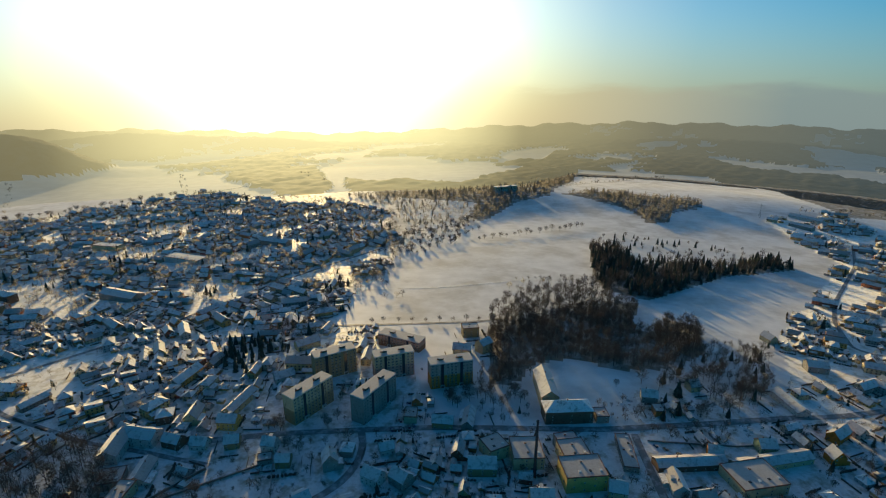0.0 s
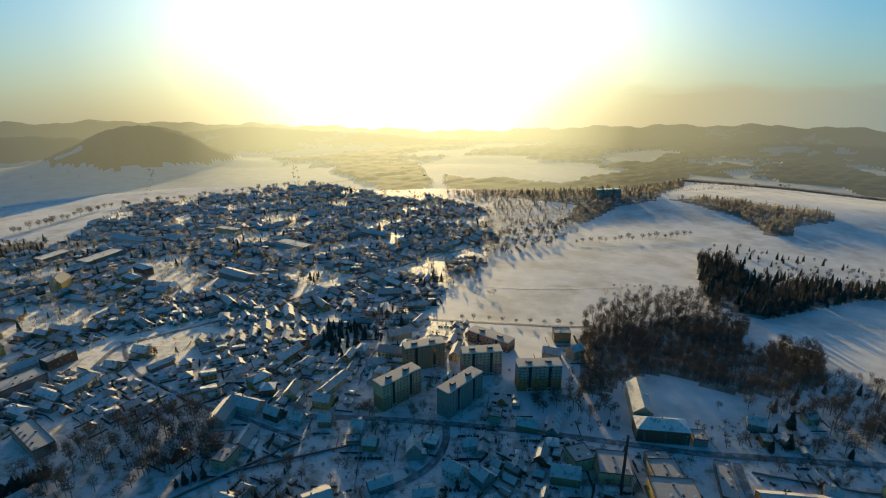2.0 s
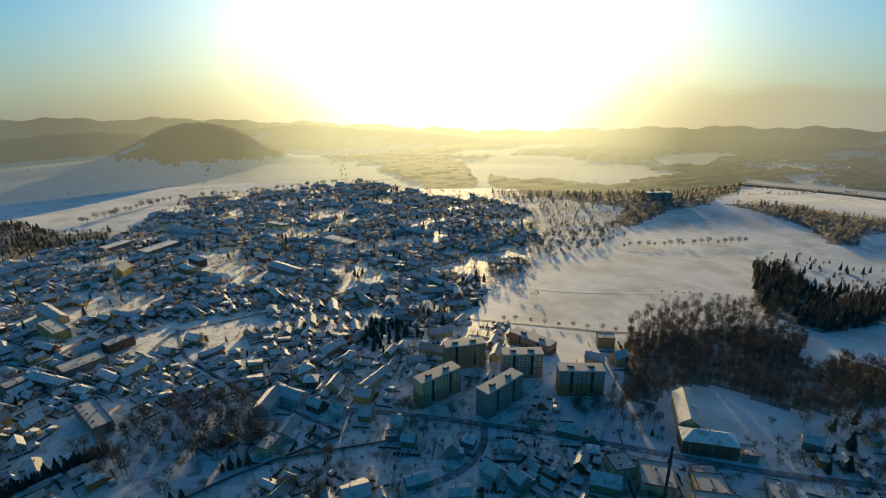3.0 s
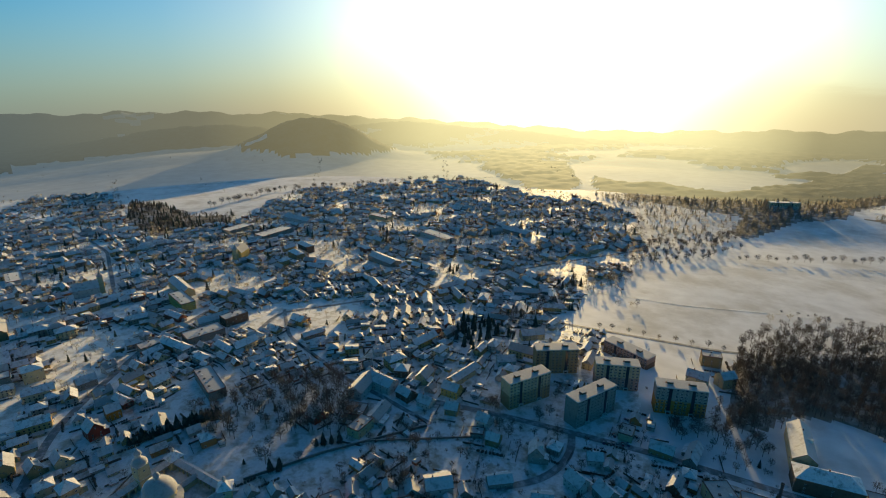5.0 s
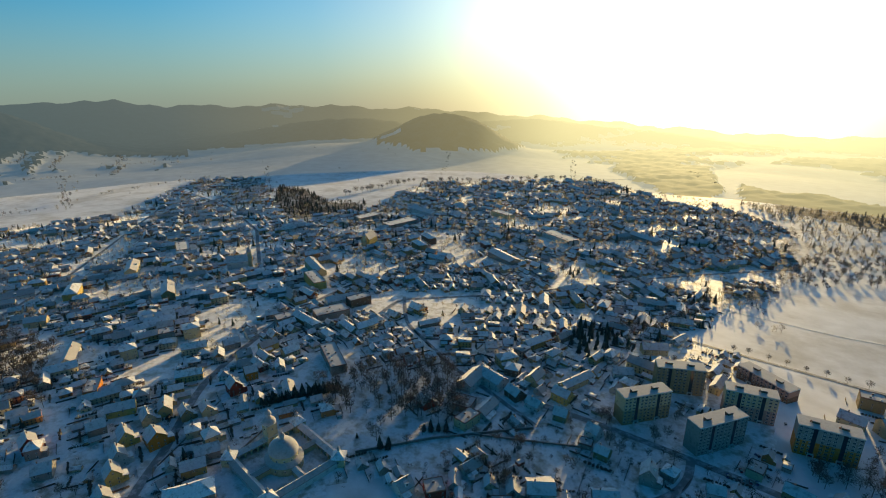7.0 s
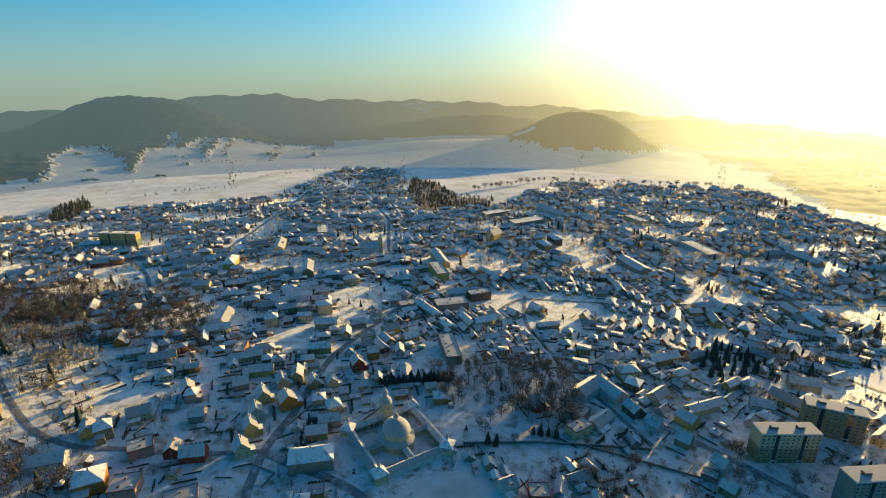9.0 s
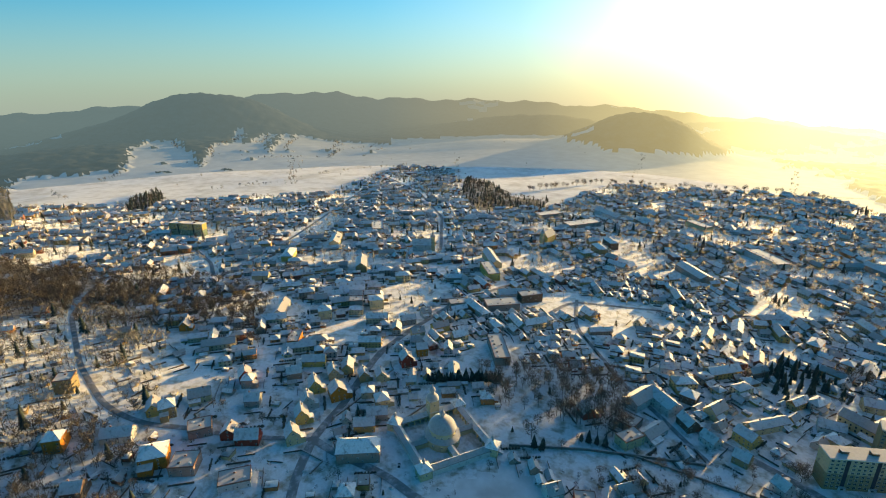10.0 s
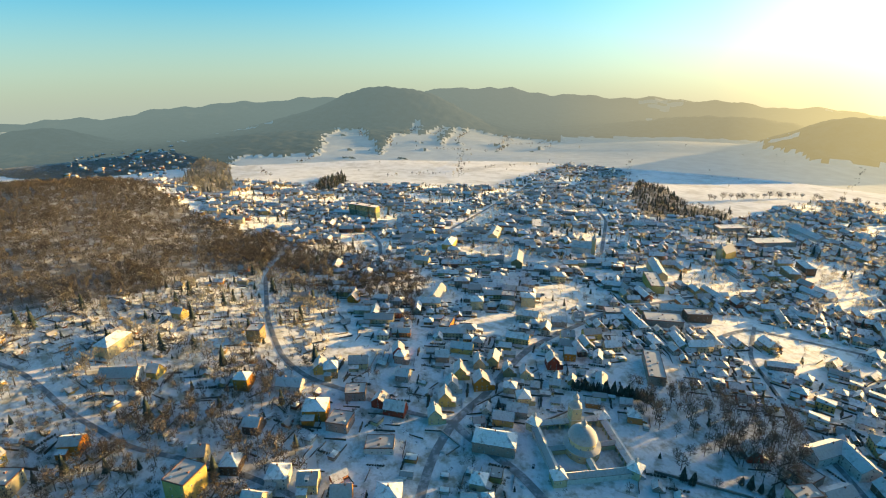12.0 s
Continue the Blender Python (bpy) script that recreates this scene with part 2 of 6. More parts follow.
def lump(name, pieces, materials, label, category, kind="stuff", group=""):
    """One joined object from arrays: pieces are (verts n x 3, faces m x 3 or 4, material index)."""
    vs, loops, starts, mats, k, s = [], [], [], [], 0, 0
    for v, f, mi in pieces:
        vs.append(v)
        loops.append((f + k).ravel())
        starts.append(s + np.arange(len(f)) * f.shape[1])
        mats.append(np.full(len(f), mi))
        k, s = k + len(v), s + f.size
    vs, loops, starts, mats = map(np.concatenate, (vs, loops, starts, mats))
    me = bpy.data.meshes.new(name)
    me.vertices.add(len(vs))
    me.vertices.foreach_set("co", vs.astype(np.float32).ravel())
    me.loops.add(len(loops))
    me.loops.foreach_set("vertex_index", loops.astype(np.int32))
    me.polygons.add(len(starts))
    me.polygons.foreach_set("loop_start", starts.astype(np.int32))
    me.polygons.foreach_set("material_index", mats.astype(np.int32))
    for x in materials:
        me.materials.append(x)
    me.update(calc_edges=True)
    me.validate()
    return tagged(new(name, me), label, category, group, kind)


# ---- the lie of the land ----
FALL = ((0, 31), (110, 29), (200, 20.6), (267, 9.4), (347, 0), (427, -7.1), (533, -15.2), (667, -25.6), (867, -41.1), (1133, -61.8),
        (1467, -88.7), (2000, -131.2), (2667, -182.4), (3600, -251), (4950, -346.8))
FALL_R, FALL_Z = np.array(FALL).T


def polar(turn, r):
    return -r * math.sin(radians(turn)), r * math.cos(radians(turn))


# turn and distance of the top, height, half width across and along the line of sight
HILLS = ((50.5, 2350, 36, 520, 520), (92, 2500, 36, 420, 600), (101, 2300, 24, 420, 500), (80, 2500, 26, 330, 500),
         (113, 1050, 36, 300, 300), (124, 950, 36, 260, 300), (128, 560, 40, 250, 250), (-9, 1150, 14, 160, 160), (-26, 1250, 26, 330, 260))
FAR_HILLS = ((39.9, 2350, 136, 255, 330), (82.8, 3400, 238, 440, 420), (92, 3300, 90, 420, 380), (75, 4100, 110, 600, 400), (50, 3400, 118, 560, 280), (60, 3700, 40, 500, 280), (115.8, 3200, 96, 260, 260), (24, 3500, 70, 700, 250),
             (-30, 3600, 70, 900, 250), (33, 3700, 80, 500, 250), (104, 3900, 60, 500, 300))
FAR_TURN = (-180, -60, -45, -20, -11, 4.6, 12, 18, 29, 36, 41, 47, 53.5, 62, 70, 75, 90, 99, 104, 110, 118, 180)
FAR_RISE = (-4.4, -4.4, -4.5, -4.8, -5.2, -6.1, -6.2, -5.9, -5.2, -4.9, -4.4, -4.3, -3.9, -3.8, -3.8, -3.8, -3.9, -4.3, -4.5, -5.3, -5.3, -5.0)


WIDE, SHEET = (0, 165, 285, 359, 444, 2560, 4950, 6000), (0, 110, 200, 267, 347, 2000, 4950, 6000)      # metres from the eye's foot, and the same on the sketch of the land


def sketch(x, y):
    """Places as they lie on the sketch of the land, and how many metres one of its units is there."""
    x, y = np.asarray(x, float), np.asarray(y, float)
    r = np.maximum(np.hypot(x, y), 0.01)
    size = r / np.interp(r, WIDE, SHEET)
    return x / size, y / size, size


def land(x, y, far=False):
    """The ground's height at places given as arrays or numbers; far: with the backdrop's hills on it."""
    x, y, size = sketch(x, y)
    r, turn = np.hypot(x, y), np.degrees(np.arctan2(-x, y))
    z = np.interp(r, FALL_R, FALL_Z)
    for at, off, high, across, along in HILLS + (FAR_HILLS if far else ()):
        hx, hy = polar(at, off)
        a = radians(at)
        u, w = (x - hx) * math.cos(a) + (y - hy) * math.sin(a), -(x - hx) * math.sin(a) + (y - hy) * math.cos(a)
        z = z + high * np.exp(-((u / across) ** 2 + (w / along) ** 2) ** 1.25)
    rise = np.interp(turn, FAR_TURN, FAR_RISE) + 0.12 * np.sin(turn * 0.9) + 0.08 * np.sin(turn * 2.3 + 1)
    top = 200 + 4500 * np.tan(np.radians(rise))
    s = np.clip((r - 3700) / 800, 0, 1)
    s = s * s * (3 - 2 * s)
    lift = np.maximum(top - np.interp(4500, FALL_R, FALL_Z), 0) * s
    if far:
        z = z + lift
    z = z + 1.5 * np.sin(x * 0.011 + 1) * np.sin(y * 0.013) * np.clip((r - 300) / 600, 0, 1)
    return EYE + (z - 200) * size


def inside(poly, x, y):
    """Whether places lie in a polygon."""
    x, y = np.asarray(x, float), np.asarray(y, float)
    hit = np.zeros(x.shape, bool)
    for (x0, y0), (x1, y1) in zip(poly, poly[1:] + poly[:1]):
        with np.errstate(divide="ignore", invalid="ignore"):
            hit ^= ((y0 > y) != (y1 > y)) & (x < (x1 - x0) * (y - y0) / (y1 - y0 + 1e-9) + x0)
    return hit


# outlines in plan: the town and the woods
TOWN = [(-1108, 1230), (-910, 1470), (-824, 1590), (-790, 1720), (-525, 1500), (-406, 1400), (-319, 1480), (-272, 1400), (-138, 1250), (-74, 890), (-100, 671), (-128, 550), (-51, 486), (-20, 395), (-30, 192), (-227, 184),
        (-247, -29), (-614, -13), (-768, -26), (-973, -243), (-1280, -422), (-1792, -717), (-1510, -154), (-1434, 91), (-1357, 410), (-1894, 883), (-1664, 973), (-1344, 819), (-886, 753)]
SUBURB = [(-33, 179), (-25, 330), (148, 329), (162, 389), (297, 384), (365, 512), (591, 749), (666, 819), (698, 1011), (717, 1152), (832, 1152), (941, 1252), (896, 896), (717, 717), (538, 538), (422, 154)]
VILLAGE = [(-1870, -422), (-2769, -770), (-2725, -1185), (-2176, -1024), (-1728, -717)]
GARDENS = [(-132, -369), (-206, -44), (-614, 0), (-768, -51), (-678, -115), (-577, -204), (-506, -323), (-384, -422)]
GROVE = [(48, 516), (85, 543), (155, 575), (205, 610), (244, 604), (206, 523), (223, 511), (258, 553), (286, 532), (259, 463), (211, 427), (159, 421), (125, 445), (83, 431), (66, 401), (41, 393)]
SPRUCE_WOOD = [(264, 904), (215, 702), (218, 655), (262, 616), (357, 687), (421, 736), (559, 788), (562, 849), (492, 822), (426, 779), (374, 817), (309, 787), (314, 911)]
STRIP_WOOD = [(315, 1395), (447, 1442), (546, 1381), (644, 1282), (612, 1226), (533, 1191), (492, 1105), (443, 1100), (447, 1178), (434, 1257), (365, 1357)]
FAR_WOOD = [(1187, 2646), (1103, 2098), (1159, 1805), (951, 1211), (1350, 1300), (1650, 1800), (1547, 2400), (1464, 2607), (1500, 3200), (700, 3300), (500, 2700), (705, 2482), (993, 2714)]
BACK_WOOD = [(-275, 1799), (-148, 1934), (58, 1824), (286, 2252), (469, 2618), (638, 2469), (445, 1816), (281, 1372), (185, 1307), (88, 1135), (52, 1175), (87, 1322), (-47, 1429), (-184, 1529)]
EAST_CLUMP = [(227, 420), (257, 472), (288, 484), (325, 479), (307, 429), (275, 380), (248, 399)]
FAR_FIELD = [(-595, 2464), (-533, 2586), (-203, 2672), (79, 2564), (321, 2540), (172, 2324), (43, 2045), (-148, 1934), (-290, 1898), (-427, 2061)]
MIXED_WOOD = [(42, 552), (78, 613), (152, 655), (209, 681), (257, 695), (201, 581), (177, 512), (131, 550), (70, 543)]
FIELD_CLUMP = [(-80, 1041), (64, 1146), (83, 1057), (32, 919), (-45, 813), (-79, 832)]
STREET_TREES = [(247, 449), (316, 470), (287, 402), (244, 359), (209, 369), (165, 356), (168, 389)]
FLATS_TREES = ([(31, 427), (93, 442), (91, 402), (59, 347), (33, 346), (27, 381)], [(-140, 372), (-109, 388), (-82, 380), (-73, 342), (-92, 325), (-130, 331)])
TOWN_SPRUCES = [(-216, 479), (-189, 493), (-164, 459), (-173, 404), (-204, 423)]
HILL_GARDENS = ([(-615, 78), (-569, 99), (-445, 66), (-506, 45)], [(-651, -299), (-644, -219), (-568, -186), (-505, -228), (-530, -276)], [(-384, -139), (-374, -88), (-335, -79), (-340, -118)], [(-343, -189), (-365, -168), (-326, -139), (-303, -159)],
                [(-799, -142), (-786, -61), (-690, 4), (-582, 69), (-504, 77), (-547, 36), (-641, -26), (-694, -129)])
PARK = [(-329, 220), (-317, 252), (-323, 281), (-292, 296), (-263, 320), (-236, 302), (-205, 273), (-210, 256), (-244, 242), (-294, 208)]
TOWN_TREES = [(-192, 475), (-172, 524), (-155, 683), (-148, 751), (-116, 709), (-132, 618), (-141, 488), (-156, 446)]
BROWN_HILL = [(-506, -323), (-517, -293), (-549, -253), (-577, -204), (-632, -166), (-678, -115), (-768, -77), (-845, -96), (-973, -243), (-1280, -422), (-1664, -896), (-1024, -1152), (-422, -461)]
BELT = [(-762, -201), (-634, -113), (-563, -26), (-539, 72), (-609, 108), (-717, 74), (-819, -20), (-883, -115)]
COPSE = [(-1560, -52), (-1760, 15), (-1555, 30), (-1339, -20), (-1380, -60)]
SLOPE_WOOD = [(-2052, -533), (-2330, -531), (-2291, -427), (-1735, -326), (-1229, -230), (-1180, -290), (-1500, -420)]
SNOW_SLOPE = [(-2291, -427), (-2299, -221), (-2304, -75), (-2850, -50), (-3195, 22), (-3185, 177), (-2710, 162), (-2632, 204), (-2262, 185), (-2747, 267), (-2899, 390), (-3271, 473), (-3269, 517), (-2851, 444), (-3171, 587), (-3253, 688), (-2661, 514), (-2544, 511), (-3228, 732), (-3235, 871), (-3106, 973), (-2913, 1116), (-2586, 1244), (-2173, 1008), (-1957, 747), (-1280, 640), (-1100, 0), (-1229, -230), (-1856, -357)]
KNOLL = [(-1157, 705), (-1431, 899), (-1296, 895), (-1077, 814), (-978, 849), (-894, 773), (-928, 696), (-956, 624)]
SUN_WOODS = ([(-865, 2055), (-989, 2646), (-600, 2509), (-363, 1712), (-374, 1499), (-529, 1637), (-723, 1886)], [(-493, 2589), (-292, 2004), (-146, 1679), (-97, 1472), (-138, 1290), (-218, 1444), (-274, 1510)])
FLOORED = (SPRUCE_WOOD, SLOPE_WOOD, COPSE, STRIP_WOOD, FAR_WOOD, BACK_WOOD, BROWN_HILL, KNOLL, GROVE)
WOODS = (STREET_TREES, *FLATS_TREES, TOWN_SPRUCES, GROVE, SPRUCE_WOOD, STRIP_WOOD, FAR_WOOD, BACK_WOOD, PARK, BROWN_HILL, KNOLL, COPSE, SLOPE_WOOD)


def noisy(x, y, size):
    """Smooth values from -1 to 1 over the plan."""
    x, y = np.asarray(x) / size, np.asarray(y) / size
    return (np.sin(x * 1.7 + 1.3 * np.sin(y * 1.1 + 0.4)) + np.sin(y * 1.9 + 1.5 * np.sin(x * 0.9 + 2.0)) + 0.7 * np.sin(2.9 * x - 2.3 * y + 1.0)) / 2.7


def wooded(x, y):
    """Far slopes that carry wood."""
    hill, field = land(x, y), inside(FAR_FIELD, x, y)
    x, y, size = sketch(x, y)
    r, turn = np.hypot(x, y), np.degrees(np.arctan2(-x, y))
    hill = (hill - EYE) / size + 200 - np.interp(r, FALL_R, FALL_Z)
    w = (hill > 55) & (r > 2700) | (r > 1700) & (noisy(x, y, 330) > -0.12) & ((turn + 3 * noisy(x, y, 200) < 29) | (turn > 103)) | (r > 3000) & (noisy(x, y, 500) > -0.25)
    return w & ~((np.abs(turn - 49) < 10) & (r < 2600) & (hill < 40)) & ~field


ROADS = {
    "road_bend": ([(-92, 258), (-67, 278), (-57, 301), (-56, 323), (-62, 335)], 7),
    "road_foreground": ([(-200, 319), (-126, 331), (-62, 335), (-6, 338), (54, 337), (116, 336), (206, 342), (315, 355), (422, 384)], 8),
    "road_side": ([(143, 331), (141, 304), (140, 277), (140, 230)], 7),
    "road_curve": ([(-819, -77), (-643, -97), (-504, -79), (-424, -59), (-388, -34), (-372, -5), (-341, 30), (-316, 72)], 6),
    "road_main": ([(-316, 72), (-329, 84), (-346, 105), (-383, 139), (-405, 161), (-436, 207), (-486, 294), (-512, 422)], 8),
    "road_cloister": ([(-316, 72), (-297, 79), (-257, 106), (-228, 110), (-189, 145)], 8),
    "road_south": ([(-316, 72), (-285, 50), (-250, 36), (-192, 17)], 8),
    "lane_gardens": ([(-357, 9), (-395, 41), (-449, 65), (-504, 77)], 5),
    "road_slope": ([(-435, -294), (-410, -250), (-360, -199), (-322, -146), (-299, -86), (-265, -35), (-179, 7)], 5),
    "lane_slope": ([(-327, -244), (-362, -236), (-410, -239), (-435, -210), (-420, -164), (-419, -94)], 4),
    "road_town": ([(-403, 361), (-421, 412), (-361, 475), (-312, 540), (-251, 662), (-184, 768), (-77, 922)], 7),
    "road_wall": ([(-422, 422), (-362, 364), (-263, 320), (-209, 310), (-160, 297)], 5),
    "road_mid": ([(-723, 54), (-817, 61), (-943, 45)], 7),
    "road_north": ([(-723, 54), (-900, 198), (-1155, 375), (-1408, 538)], 7),
    "road_far": ([(-696, 389), (-918, 516), (-1226, 622), (-1645, 695)], 7),
    "road_edge": ([(-840, 908), (-863, 1242), (-808, 1612), (-675, 1847)], 8),
    "road_right": ([(512, 422), (466, 463), (424, 485), (461, 563), (513, 634), (684, 822), (794, 973)], 6),
    "road_hill": ([(289, 1459), (384, 1600), (538, 1818), (717, 1997)], 6),
    "lane_field": ([(-104, 652), (-6, 656), (104, 688), (218, 709)], 3),
    "road_field": ([(-150, 563), (-128, 525), (-47, 529), (37, 536), (67, 545)], 6)}


def near_line(points, x, y):
    """Distance to a broken line and its direction there."""
    best, way = np.full(np.shape(x), 1e9), np.zeros(np.shape(x))
    for (x0, y0), (x1, y1) in zip(points, points[1:]):
        dx, dy = x1 - x0, y1 - y0
        s = np.clip(((x - x0) * dx + (y - y0) * dy) / (dx * dx + dy * dy), 0, 1)
        d = np.hypot(x - x0 - s * dx, y - y0 - s * dy)
        way = np.where(d < best, math.atan2(dy, dx), way)
        best = np.minimum(best, d)
    return best, way


def road_near(x, y):
    best, way = np.full(np.shape(x), 1e9), np.zeros(np.shape(x))
    for points, width in ROADS.values():
        d, w = near_line(points, x, y)
        way, best = np.where(d - width / 2 < best, w, way), np.minimum(best, d - width / 2)
    return best, way


def slope_snow(x, y):
    """The open snowfields on the mountain's foot, with an uneven edge."""
    return inside(SNOW_SLOPE, x + 28 * noisy(x, y, 31), y + 24 * noisy(x + 500, y, 27)) & (noisy(x, y, 55) < 0.86)


def lie(x, y):
    """The height of what lies open: the ground, or the backdrop's foot where that begins."""
    r, turn = np.hypot(x, y), np.degrees(np.arctan2(-x, y))
    low, start = land(x, y), far_start(turn)
    lift = np.clip((r - start) / 300, 0, 1)
    return np.where(r > start, np.maximum(low, low - 6 + lift * (land(x, y, True) - low + 6)), low)


def build_ground():
    radii = np.concatenate([[0.01], np.linspace(30, 540, 70), np.geomspace(550, 3300, 180), np.linspace(3400, 4950, 18)])
    a = np.radians(np.concatenate([np.linspace(-58, 128, 470, endpoint=False), np.linspace(128, 302, 50, endpoint=False)]))
    turns = len(a)
    x, y = np.outer(radii, -np.sin(a)), np.outer(radii, np.cos(a))
    z = land(x, y)
    z = z - 40 * np.clip((np.hypot(x, y) - far_start(np.degrees(np.arctan2(-x, y))) - 60) / 200, 0, 1)
    v = np.stack([x, y, z], -1).reshape(-1, 3)
    i, j = np.meshgrid(np.arange(len(radii) - 1), np.arange(turns), indexing="ij")
    f = np.stack([i * turns + j, i * turns + (j + 1) % turns, (i + 1) * turns + (j + 1) % turns, (i + 1) * turns + j], -1).reshape(-1, 4)[:, ::-1]
    mid = v[f].mean(1)
    kind = np.zeros(len(f), int)
    kind[inside(TOWN, mid[:, 0], mid[:, 1]) | inside(SUBURB, mid[:, 0], mid[:, 1]) | inside(GARDENS, mid[:, 0], mid[:, 1])] = 1
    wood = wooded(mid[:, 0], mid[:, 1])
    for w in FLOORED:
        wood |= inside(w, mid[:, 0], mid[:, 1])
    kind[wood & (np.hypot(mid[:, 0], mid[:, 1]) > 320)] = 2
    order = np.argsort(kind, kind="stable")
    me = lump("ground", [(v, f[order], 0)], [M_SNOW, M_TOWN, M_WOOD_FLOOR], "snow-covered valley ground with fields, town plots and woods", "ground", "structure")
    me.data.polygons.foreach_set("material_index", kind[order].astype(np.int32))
    me.data.polygons.foreach_set("use_smooth", [True] * len(f))
    return me


def far_start(turn):
    """Where the hazy distance begins: nearer under the sun and to its right."""
    return np.interp(turn, (-180, -75, -60, -14, -9, 18, 30, 38, 60, 70, 100, 106, 180), (3270, 3270, 2250, 2250, 1620, 1560, 1800, 1950, 1950, 2050, 2050, 2700, 3270))


def build_backdrop():
    """The far hills, behind all the rest."""
    a = np.radians(np.concatenate([np.linspace(-58, 128, 640, endpoint=False), np.linspace(128, 302, 50, endpoint=False)]))
    turns = len(a)
    start = far_start(np.degrees((a + math.pi) % (2 * math.pi) - math.pi))
    q = np.linspace(0, 1, 116)[:, None]
    radii = start * (4940 / start) ** q
    x, y = -radii * np.sin(a), radii * np.cos(a)
    lift = np.clip((radii - start) / 300, 0, 1)
    low = land(x, y)
    high = land(x, y, True)

    def snow_at(px, py, rise):
        """Where the far land lies open under snow."""
        mx, my, _ = sketch(px, py)
        mr, turn = np.hypot(mx, my), np.degrees(np.arctan2(-mx, my))
        knob = np.hypot(mx + 1507, my - 1803) < 480
        wood = inside(FAR_WOOD, px, py) | inside(BACK_WOOD, px, py)
        for w in SUN_WOODS:
            wood |= inside(w, px + 20 * noisy(mx, my, 25), py + 25 * noisy(mx + 90, my, 22))
        patchy = noisy(mx, my * 0.55, 230) + 0.25 * noisy(mx, my, 47)
        bare = inside(FAR_FIELD, px, py) | knob & (rise + 9 * noisy(mx, my, 60) < 30) | ~knob & (mr < 3000) & (turn + 6 * noisy(mx, my, 180) > 29) & (turn < 66) | slope_snow(px, py) & (turn >= 62) & (turn < 104)
        bare |= (turn > 56) & (turn < 75) & (mr < 2000)
        return bare | (turn < 40) & ~knob & ~wood & ((mr < 1950) | (mr < 3500) & (patchy < -0.1)) | (noisy(mx, my, 400) + 0.3 * noisy(mx, my, 47) < -0.75) & ((turn < 60) | (turn > 96))

    crowns = np.where(snow_at(x, y, high - low), 0, 9 + 5 * noisy(x, y, 45) + 4 * noisy(x, y, 17))      # the tree tops
    v = np.stack([x, y, low - 6 + lift * (high - low + 6 + crowns)], -1).reshape(-1, 3)
    i, j = np.meshgrid(np.arange(115), np.arange(turns), indexing="ij")
    f = np.stack([i * turns + j, i * turns + (j + 1) % turns, (i + 1) * turns + (j + 1) % turns, (i + 1) * turns + j], -1).reshape(-1, 4)[:, ::-1]
    mid = v[f].mean(1)
    # both materials carry their haze as emission
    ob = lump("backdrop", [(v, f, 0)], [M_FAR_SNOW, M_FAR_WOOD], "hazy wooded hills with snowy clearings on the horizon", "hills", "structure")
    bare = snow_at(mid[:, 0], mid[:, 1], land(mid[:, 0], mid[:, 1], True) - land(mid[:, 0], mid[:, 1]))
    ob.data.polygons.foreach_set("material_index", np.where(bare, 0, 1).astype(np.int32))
    ob.data.polygons.foreach_set("use_smooth", [True] * len(f))


